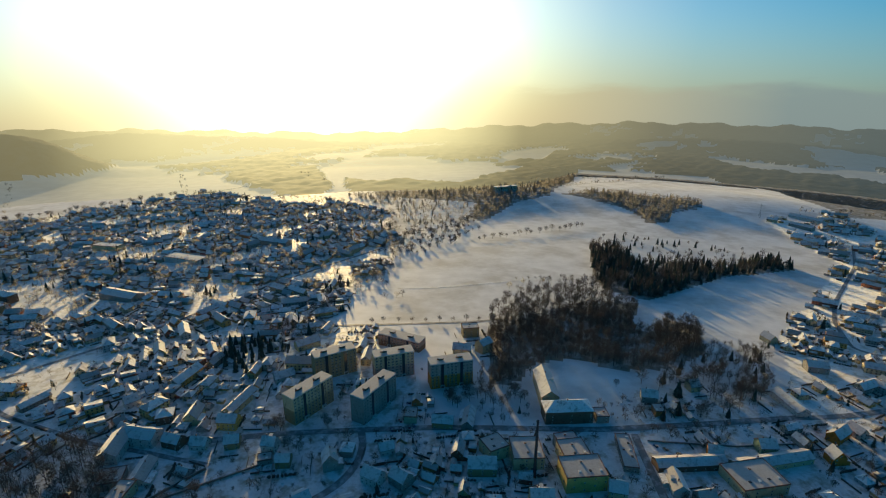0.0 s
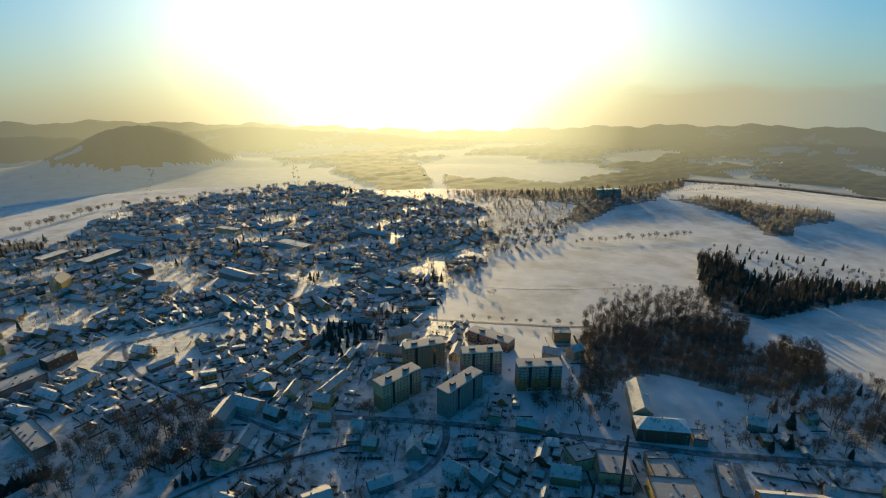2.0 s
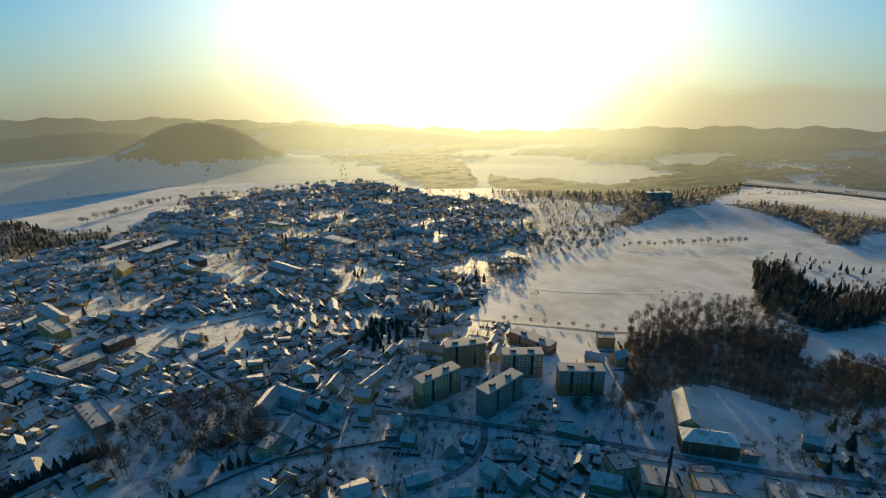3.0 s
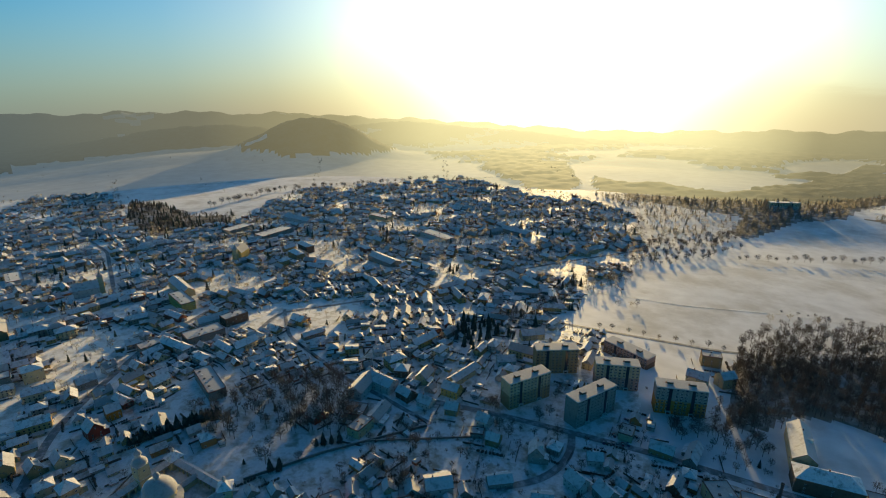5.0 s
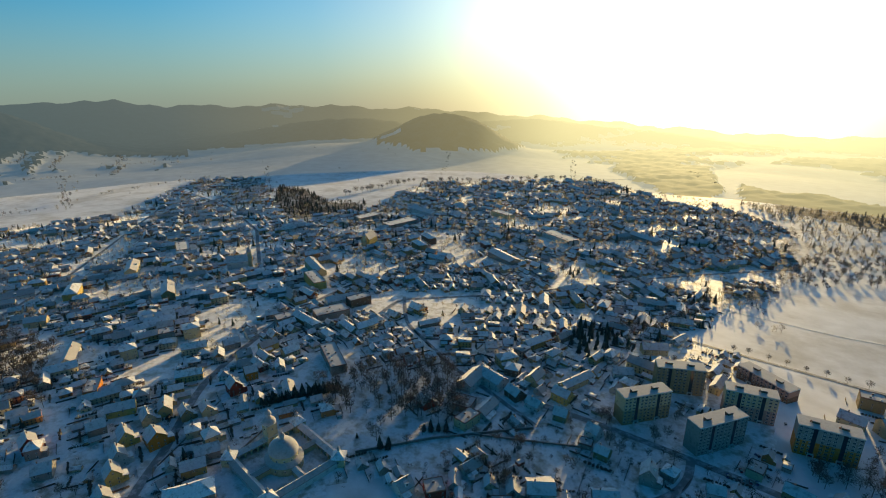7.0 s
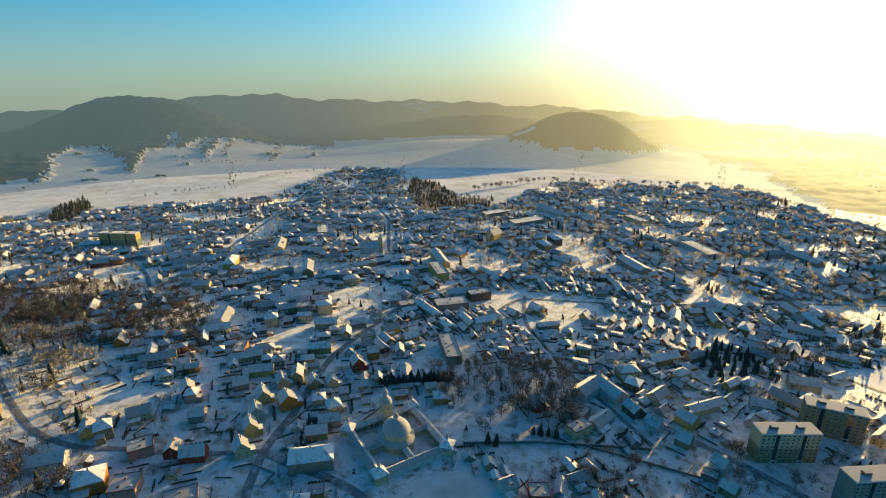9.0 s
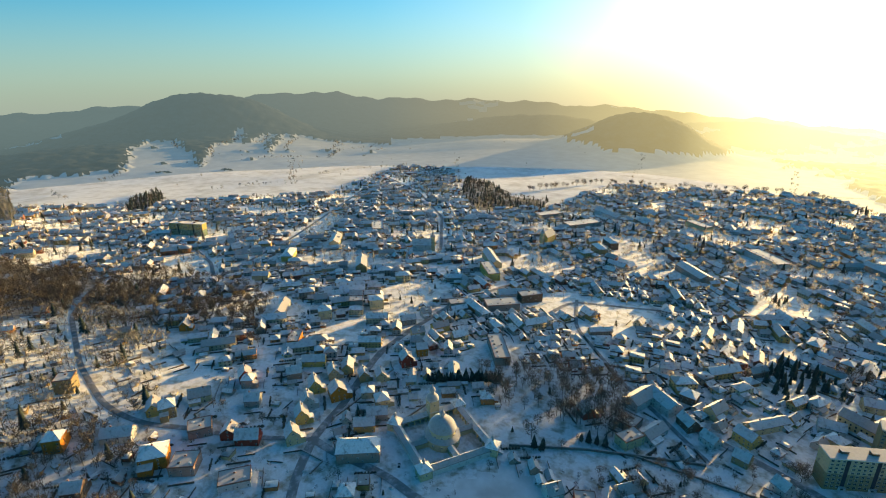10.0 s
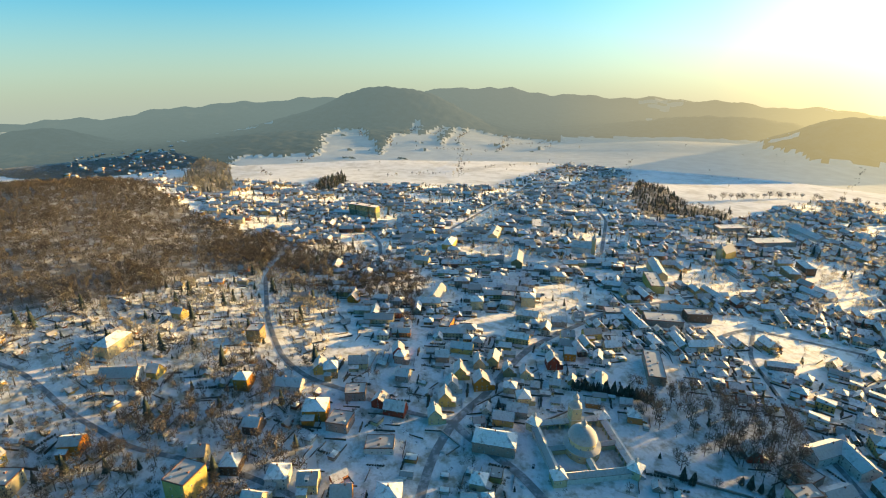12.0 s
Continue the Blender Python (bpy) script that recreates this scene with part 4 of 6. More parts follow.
def house_parts(kind, w, l, high, rise, wall=None):
    """Meshers of a house: wall, roof, chimney; and the poses of its windows."""
    wall = wall or M_WALL
    body, roof, chimney = Mesher(), Mesher(), Mesher()
    x, y = w / 2, l / 2
    if kind == "gable":
        body.add([(-x, -y, -3), (x, -y, -3), (x, y, -3), (-x, y, -3), (-x, -y, high), (x, -y, high), (x, y, high), (-x, y, high), (0, -y, high + rise), (0, y, high + rise)],
                 [(0, 1, 5, 8, 4), (2, 3, 7, 9, 6), (1, 2, 6, 5), (3, 0, 4, 7)], wall)
        roof_slabs(roof, w, l, high, rise)
        chimney.box(0.4, 1.1, l * 0.18, l * 0.18 + 0.7, high + rise * 0.5, high + rise + 1.1, M_BRICK)
        chimney.box(0.32, 1.18, l * 0.18 - 0.08, l * 0.18 + 0.78, high + rise + 1.1, high + rise + 1.3, M_ROOF_SNOW)
    elif kind == "hip":
        body.box(-x, x, -y, y, -3, high, wall)
        hip_roof(roof, w, l, high, rise)
        chimney.box(-0.4, 0.4, -0.4, 0.4, high + rise * 0.6, high + rise + 1.0, M_BRICK)
        chimney.box(-0.5, 0.5, -0.5, 0.5, high + rise + 1.0, high + rise + 1.2, M_ROOF_SNOW)
    else:
        body.box(-x, x, -y, y, -3, high, wall)
        roof.box(-x - 0.25, x + 0.25, -y - 0.25, y + 0.25, high, high + 0.3, M_TILE)
        roof.box(-x, x, -y, y, high + 0.3, high + 0.45, M_ROOF_SNOW)
        chimney.box(x * 0.3, x * 0.3 + 1.2, -0.6, 0.8, high + 0.45, high + 1.6, M_BRICK)
        chimney.box(x * 0.3 - 0.1, x * 0.3 + 1.3, -0.7, 0.9, high + 1.6, high + 1.75, M_ROOF_SNOW)
    if kind != "flat" and l < 24:
        h2, d2, l2 = high * 0.55, w * 0.34, l * 0.5
        body.box(x, x + d2, -y + 0.4, -y + 0.4 + l2, -3, h2, wall)
        roof.add([(x, -y, h2 + 1.1), (x, -y + l2 + 0.8, h2 + 1.1), (x + d2 + 0.4, -y + l2 + 0.8, h2), (x + d2 + 0.4, -y, h2),
                  (x, -y, h2 + 1.35), (x, -y + l2 + 0.8, h2 + 1.35), (x + d2 + 0.4, -y + l2 + 0.8, h2 + 0.25), (x + d2 + 0.4, -y, h2 + 0.25)],
                 [(0, 1, 2, 3), (2, 3, 7, 6), (1, 2, 6, 5), (3, 0, 4, 7)], M_TILE)
        roof.add([(x, -y, h2 + 1.35), (x, -y + l2 + 0.8, h2 + 1.35), (x + d2 + 0.4, -y + l2 + 0.8, h2 + 0.25), (x + d2 + 0.4, -y, h2 + 0.25)], [(3, 2, 1, 0)], M_ROOF_SNOW)
    wins = []
    floors = max(1, int(high / 2.8))
    for k in range(floors):
        z = 1.6 + k * 2.8
        for s in (-1, 1):
            n = max(2, int(l / 3.2)) if l < 30 else int(l / 3.4)
            wins += [pose(s * x, -y + l * (q + 0.5) / n, z, 0, 0, 90 if s > 0 else -90) for q in range(n)]
            n = max(2, int(w / 3.6))
            wins += [pose(-x + w * (q + 0.5) / n, s * y, z, 0, 0, 180 if s > 0 else 0) for q in range(n)]
    if kind == "gable" and rise > 3:
        wins += [pose(0, s * y, high + rise * 0.35, 0, 0, 180 if s > 0 else 0) for s in (-1, 1)]
    return body, roof, chimney, wins


# kind, width, length, wall height, roof rise
PLANS = [("gable", 8, 10, 3.4, 4.0), ("gable", 9, 12, 5.8, 4.2), ("hip", 10, 11, 5.8, 3.4), ("gable", 7, 9.5, 3.2, 3.6), ("gable", 10, 16, 6.2, 4.6),
         ("flat", 10, 13, 6.2, 0), ("gable", 8.5, 14, 3.6, 4.2), ("hip", 9, 9.5, 3.6, 3.6)]
SHEDS = [("gable", 4, 6, 2.3, 1.4), ("flat", 5, 7, 2.5, 0), ("gable", 5, 9, 2.8, 1.8)]


# ---- near houses, each a thing of its own ----
COLOURS = {"white": (0.56, 0.54, 0.5), "grey": (0.3, 0.28, 0.25), "cream": (0.56, 0.46, 0.28), "ochre": (0.34, 0.25, 0.13), "yellow": (0.58, 0.42, 0.14), "orange": (0.55, 0.2, 0.035),
           "brown": (0.17, 0.11, 0.075), "red": (0.36, 0.06, 0.035), "pink": (0.4, 0.26, 0.21), "green": (0.24, 0.32, 0.2)}
M_COLOUR = {k: mat(k + "_render", c, 0.85, 0.2, second=tuple(q * 0.55 for q in c), scale=0.3, amount=0.25, bump=0.02, bump_scale=3, fine=0.9) for k, c in COLOURS.items()}
ROOF_WORDS = {"gable": "saddle roof", "hip": "hipped roof", "flat": "flat roof"}
M_BELT = mat("slab_joint", (0.3, 0.29, 0.27), 0.85, 0.2)
M_DOOR = mat("door_wood", (0.12, 0.06, 0.03), 0.6, 0.3, fine=2.0)
DOOR = Mesher()
DOOR.box(-0.6, 0.6, -0.05, 0.1, 0, 2.1, M_FRAME)
DOOR.box(-0.5, 0.5, -0.09, -0.05, 0.02, 2.0, M_DOOR)
DOOR = DOOR.mesh("door")


def dormer(w, rise, high):
    m = Mesher()
    m.box(w * 0.18, w * 0.42, -1.1, 1.1, high + rise * 0.3, high + rise * 0.72, M_FRAME)
    m.box(w * 0.42, w * 0.42 + 0.04, -0.8, 0.8, high + rise * 0.38, high + rise * 0.66, M_GLASS)
    m.box(w * 0.05, w * 0.45, -1.3, 1.3, high + rise * 0.72, high + rise * 0.72 + 0.3, M_ROOF_SNOW)
    return m


def make_house(kind, w, l, high, rise, wall, label, seed=0, most=14):
    """A house at the origin: an Empty with wall, roof, chimney, door and windows under it."""
    rng = np.random.default_rng(seed)
    base = new("house")
    body, roof, chimney, wins = house_parts(kind, w, l, high, rise, wall)
    part("wall", body, base)
    part("roof", roof, base, "snow-covered roof")
    part("chimney", chimney, base, "brick chimney with a snow cap")
    if kind == "flat":
        x, y = w / 2, l / 2
        for s in (-1, 1):
            rail = Mesher()
            rail.box(s * x - 0.15, s * x + 0.15, -y, y, high + 0.45, high + 0.85, M_TILE)
            part("parapet", rail, base)
            rail = Mesher()
            rail.box(-x + 0.16, x - 0.16, s * y - 0.15, s * y + 0.15, high + 0.45, high + 0.85, M_TILE)
            part("parapet", rail, base)
        for k in range(int(l / 7)):
            y0 = -y + 2.5 + 7 * k
            light = Mesher()
            light.box(-x * 0.5 - 0.8, -x * 0.5 + 0.8, y0, y0 + 1.6, high + 0.45, high + 0.95, M_DARK if k % 2 else M_FRAME)
            part("skylight", light, base)
    if kind == "gable" and rise >= 4 and rng.uniform() < 0.5:
        part("dormer", dormer(w, rise, high), base)
    part("door", DOOR, base, at=pose(w / 2 + 0.03, l * 0.2, 0, 0, 0, 90))
    step = max(1, math.ceil(len(wins) / most))
    for q in wins[::step]:
        part("window", WINDOW, base, at=q)
    return tagged(base, label, "house", "houses of the town")


def face_sun(turn):
    """The town's western quarters are laid out nearly square to the winter sun: degrees in and out."""
    step = -16 + 90 * round((turn + 16) / 90)
    return step + (turn - step) * 0.3


def house(x, y, turn, kind, w, l, high, rise, colour):
    if x < -0.9 * y:
        turn = face_sun(turn)
    label = f"{colour} rendered house with a snow-covered {ROOF_WORDS[kind]}" if l < 24 else f"long {colour} building with a snow-covered {ROOF_WORDS[kind]}"
    h = make_house(kind, w, l, high, rise, M_COLOUR[colour], label, int(abs(x * 7 + y)), 26 if high > 6.5 or l > 20 else 14)
    h.matrix_basis = pose(x, y, float(land(x, y)), 0, 0, turn)
    KEEP_OFF.append((x, y, 0.5 * max(l, w) + 6))


house(-45.9, 282.2, 60, "gable", 10.3, 13.4, 6.7, 4.7, "white")
house(-27.6, 280.4, 52, "gable", 10.3, 12.7, 6.7, 4.7, "grey")
house(-40.4, 310.7, 111, "gable", 8.9, 10.1, 4.8, 3.5, "white")
house(-123.2, 313, 84, "gable", 9.8, 9.6, 7.2, 4.5, "white")
house(-109.4, 297.9, 93, "gable", 8.9, 9.6, 5.4, 3.5, "ochre")
house(-123.3, 300.9, 105, "flat", 7.8, 9.5, 3.6, 0, "grey")
house(-77.3, 296.6, 16, "gable", 10.1, 11.9, 7.3, 5.7, "grey")
house(-91.6, 263.1, 125, "gable", 9.2, 16, 4.2, 2.9, "grey")
house(-62, 259.9, 108, "gable", 9.2, 13.5, 4.3, 2.2, "white")
house(-0.1, 340.8, 83, "gable", 9.8, 15.7, 5.3, 3.9, "ochre")
house(19.8, 344.8, 170, "gable", 8.7, 22.2, 4.7, 3.9, "grey")
house(26.4, 292.3, 89, "gable", 12.5, 18.8, 6.6, 4.7, "ochre")
house(36, 308.6, 117, "flat", 15.6, 15.1, 9.6, 0, "cream")
house(57.8, 303.8, 92, "flat", 22.6, 20.9, 8.9, 0, "cream")
house(61.4, 262.7, 89, "gable", 11.4, 14.5, 7.5, 4.7, "cream")
house(-135.2, 469.8, 126, "gable", 11.3, 23.2, 6.7, 4.2, "cream")
house(-139.2, 404.2, 122, "gable", 10.3, 16.8, 5.6, 4.2, "white")
house(18.3, 448.8, 82, "gable", 11.3, 16.9, 8.8, 4.2, "cream")
house(39.9, 458.2, 129, "gable", 11.3, 13.2, 9.9, 4.2, "cream")
house(28.3, 497.4, 98, "flat", 12.3, 16.8, 11, 0, "ochre")
house(-164.1, 365.8, 165, "gable", 9.4, 33.7, 5.6, 3.3, "cream")
house(-194.7, 318.5, 74, "gable", 9.6, 13.9, 5.7, 4.4, "brown")
house(-175.2, 316.9, 86, "gable", 8.6, 11.9, 4.6, 4.4, "white")
house(-152, 317.9, 101, "gable", 9.7, 10, 5.8, 4.4, "ochre")
house(-163, 339.9, 86, "gable", 10.6, 14.5, 7, 4.4, "yellow")
house(-252.9, 367.2, 135, "gable", 9.2, 10.2, 5.5, 4.2, "white")
house(169.1, 373.5, 77, "gable", 10.4, 12.4, 6.1, 4.3, "grey")
house(212.5, 389.7, 100, "gable", 9.2, 9, 5.5, 4.7, "cream")
house(88.2, 315.5, 103, "flat", 11, 15.3, 8.3, 0, "grey")
house(90.1, 301.5, 98, "flat", 20, 18.4, 10, 0, "cream")
house(91.4, 282.7, 95, "flat", 20.3, 27.2, 11.5, 0, "yellow")
house(111.5, 270.9, 75, "gable", 11.3, 11, 6.1, 4.7, "cream")
house(129, 307.3, 173, "flat", 9.9, 34.9, 4.1, 0, "grey")
house(168.4, 296.4, 94, "gable", 11.1, 48, 4.9, 2.8, "brown")
house(225.6, 298.1, 101, "gable", 10.8, 58.6, 4.8, 2.7, "cream")
house(151.1, 276.1, 176, "gable", 10, 17.9, 5.4, 4, "white")
house(203.2, 280.6, 100, "flat", 24.4, 32.3, 7.3, 0, "cream")
house(190.3, 305.8, 71, "gable", 9.6, 9.4, 5.8, 4.9, "orange")
house(229.8, 312.4, 88, "gable", 10.5, 11.7, 5.7, 4.3, "green")
house(271.3, 301, 1, "gable", 9.4, 9.2, 5.6, 5.3, "orange")
house(282.1, 367.7, 4, "gable", 11.3, 31.9, 5.5, 3.2, "white")
house(350.2, 435.5, 78, "gable", 12.3, 17.8, 6.7, 4.2, "grey")
house(343.7, 499.1, 13, "gable", 9.2, 13.6, 5.5, 4.2, "cream")
house(291.1, 325.5, 121, "gable", 9.2, 17.9, 5.5, 4.2, "orange")
house(-375.9, 91, 92, "gable", 9.5, 13.8, 6.9, 5.4, "yellow")
house(-357.8, 79.9, 96, "gable", 9.6, 11.6, 7, 5.4, "white")
house(-342.2, 71, 93, "gable", 9.7, 12.2, 7.1, 5.5, "yellow")
house(-321.7, 58.9, 108, "gable", 9.9, 10.9, 7.2, 5.6, "cream")
house(-387.8, 110.8, 91, "gable", 9.4, 12.5, 5.6, 5.3, "cream")
house(-357.5, 104.2, 110, "gable", 12.8, 12.4, 8, 5.4, "orange")
house(-331.3, 131.6, 92, "hip", 10.7, 10.4, 7, 5.5, "cream")
house(-371.6, 132.1, 87, "gable", 8.4, 11.6, 5.7, 4.3, "ochre")
house(-364.2, 144.7, 85, "gable", 8.4, 11.2, 5.7, 4.3, "cream")
house(-468, 98.8, 36, "flat", 10.2, 21.8, 6.7, 0, "orange")
house(-414.5, 102.1, 133, "gable", 10.3, 19.8, 5.6, 4.2, "yellow")
house(-515.3, 203.5, 153, "hip", 14.3, 15.7, 12.2, 3.2, "cream")
house(-526.6, 183.6, 139, "flat", 13.3, 14.3, 11, 0, "grey")
house(-515.3, 143.1, 179, "hip", 12.3, 13.8, 11, 4.2, "cream")
house(-557.3, 106.5, 40, "gable", 11.5, 35.6, 5.8, 5.1, "white")
house(-690.4, 109.6, 134, "gable", 12.3, 21.1, 7.7, 4.2, "cream")
house(-832.5, 118.5, 18, "gable", 16.1, 39.8, 5.8, 5.1, "white")
house(-375, 173.8, 92, "gable", 10.4, 12.5, 7.8, 5.3, "red")
house(-384.2, 194.3, 157, "gable", 10.3, 10, 7.8, 4.2, "orange")
house(-419.3, 207.9, 0, "gable", 9.2, 12.7, 6.7, 4.2, "cream")
house(-420.6, 234, 26, "gable", 9.2, 17.2, 6.7, 4.2, "yellow")
house(-453.8, 214.3, 174, "gable", 9.2, 15, 6.7, 4.2, "grey")
house(-463.2, 239.9, 20, "gable", 9.2, 10.5, 6.7, 4.2, "white")
house(-338.6, 202, 35, "gable", 9.5, 19, 5.2, 3.3, "white")
house(-350.4, 256.9, 44, "flat", 13.9, 44.7, 8.1, 0, "grey")
house(-471.6, 286.3, 158, "flat", 14.3, 20.5, 6.7, 0, "grey")
house(-443.6, 327.2, 146, "flat", 20.7, 37.4, 8.1, 0, "grey")
house(-447, 370.7, 166, "flat", 14.3, 26.2, 9.9, 0, "brown")
house(-465.9, 357.8, 149, "gable", 14.3, 32.9, 7.7, 4.2, "white")
house(-285.1, 94.6, 134, "hip", 15.8, 29.1, 8.5, 5.7, "pink")
house(-416.8, 43.6, 109, "gable", 10.3, 12.6, 6.8, 5.3, "red")
house(-379.8, 42.8, 137, "gable", 10.6, 11.2, 5.7, 4.4, "grey")
house(-335.6, 31.2, 131, "gable", 9.8, 16.1, 5.9, 5.6, "red")
house(-242.3, 262.7, 83, "gable", 9.7, 10.9, 5.8, 4.4, "red")
house(-214.7, 346.8, 109, "hip", 11.5, 12.1, 6.8, 4.3, "brown")
house(-232.3, 310.5, 6, "gable", 13.7, 26.9, 6.9, 4.3, "white")
house(-219.5, 323.2, 80, "gable", 13.7, 24.6, 6.9, 4.3, "white")
house(-217.3, 281.5, 105, "flat", 15, 14.5, 5.8, 0, "grey")
house(-202.8, 266.2, 176, "flat", 10.9, 17.5, 7.2, 0, "cream")
house(-200.9, 288.1, 5, "gable", 10.8, 21.6, 4.6, 3.4, "white")
house(-175.8, 198, 144, "flat", 11.5, 12.5, 6.2, 0, "red")
house(-191.5, 186.3, 2, "gable", 10.3, 10.1, 6.2, 4.7, "white")
house(-124.6, 240.7, 127, "gable", 13.8, 17, 6.2, 3.6, "white")
house(-439.3, -194.6, 50, "hip", 14.3, 27.1, 11, 5.2, "cream")
house(-396.6, -175.8, 15, "gable", 14.4, 28.1, 5.5, 5.2, "white")
house(-401, -152.9, 150, "gable", 9.3, 9.2, 5.5, 5.2, "yellow")
house(-383.6, -84.2, 167, "hip", 11.6, 11.2, 10.2, 4.3, "orange")
house(-459, -83.6, 172, "flat", 13.3, 12.9, 12.2, 0, "ochre")
house(-343, -27.1, 3, "hip", 16.4, 17.1, 9.3, 4.5, "orange")
house(-331.7, -70.7, 156, "gable", 10.9, 11.5, 7.1, 4.5, "brown")
house(-281.1, -103.2, 30, "flat", 15.8, 19, 14.6, 0, "yellow")
house(-296.5, -207.7, 175, "flat", 13.9, 15.2, 9.2, 0, "cream")
house(-325.5, -182.2, 17, "gable", 11.8, 13.2, 7, 3.3, "orange")
house(-308.2, -102, 13, "gable", 11, 10.7, 5.9, 5.6, "cream")
house(-295.9, -79.4, 175, "hip", 12.4, 11.9, 7.3, 4.6, "brown")
house(-280.4, -49.1, 1, "hip", 13.7, 13.3, 8.6, 4.7, "white")
house(-272.4, -30.4, 7, "gable", 12.7, 12.3, 7.5, 4.7, "cream")
house(-255.7, -10.3, 12, "gable", 12.7, 12.3, 8.7, 5.9, "orange")
house(-251.2, 17.4, 176, "hip", 16.2, 15.6, 7.6, 4.7, "white")
house(-327.3, -9.9, 138, "flat", 15.4, 16.2, 7.2, 0, "pink")
house(-362.7, 2.9, 15, "flat", 13.9, 15.9, 7, 0, "pink")
house(-348, 21, 40, "gable", 10.8, 10.5, 5.8, 4.4, "red")
house(-393.7, -16.2, 28, "hip", 11.6, 11.2, 9.1, 5.4, "ochre")
house(-403.7, 7.1, 13, "gable", 10.4, 16.1, 5.6, 5.3, "cream")
house(-406, 44.3, 43, "hip", 9.4, 9.2, 7.9, 4.3, "pink")
house(-378.3, -48.2, 156, "gable", 11.7, 20.2, 5.7, 4.4, "white")
house(-259.4, -61.2, 143, "gable", 12.7, 12.2, 8.7, 5.8, "cream")
house(-461.3, -200.2, 60, "gable", 9.2, 11.4, 5.5, 4.2, "yellow")
house(-506.1, -160.4, 127, "gable", 9.2, 10.6, 6.7, 4.2, "yellow")
house(-402.1, -25.4, 113, "gable", 9.4, 14.9, 5.6, 4.3, "yellow")
house(-558.3, 9, 63, "gable", 9.2, 17.9, 6.7, 4.2, "orange")
house(-314.9, -222.9, 46, "gable", 10.5, 10.2, 6.9, 5.4, "yellow")
house(-299.7, 16.5, 178, "flat", 13.5, 19.5, 4.8, 0, "white")
house(-294.7, 87, 15, "flat", 10.1, 11.4, 4.8, 0, "grey")

house(-721.9, 716.8, 10, "flat", 27.6, 70.7, 8.1, 0, "grey")
house(-768, 838.4, 100, "gable", 23, 75.4, 8.1, 5.1, "white")
house(-819.2, 716.8, 15, "flat", 25.3, 54.1, 9.2, 0, "grey")
house(-563.2, 601.6, 60, "hip", 14.3, 28.7, 12.2, 4.2, "ochre")
house(-582.4, 646.4, 60, "hip", 14.3, 28.7, 12.2, 4.2, "brown")
house(-422.4, 640, 70, "gable", 20.7, 56.6, 8.1, 3.8, "grey")
house(-601.6, 422.4, 60, "gable", 15, 58.9, 9.2, 5.1, "cream")
house(-550.4, 384, 62, "flat", 16.1, 47.1, 11.5, 0, "yellow")
house(-819.2, 256, 40, "gable", 16.1, 47.1, 10.4, 5.1, "cream")
house(-883.2, 358.4, 55, "flat", 20.7, 47.1, 9.2, 0, "white")
house(-768, 166.4, 40, "hip", 16.1, 35.3, 11.5, 5.1, "yellow")
house(-665.6, 243.2, 50, "gable", 15, 40.1, 10.4, 5.1, "ochre")
house(-422.4, 819.2, 70, "flat", 25.3, 70.7, 9.2, 0, "white")
house(-307.2, 921.6, 70, "gable", 18.4, 58.9, 8.1, 3.8, "grey")
house(-614.4, 921.6, 80, "flat", 20.7, 51.8, 10.4, 0, "cream")
house(819.2, 1152, 30, "gable", 16.1, 70.7, 6.9, 3.8, "white")
house(768, 1088, 30, "gable", 13.8, 47.1, 6.9, 3.8, "grey")

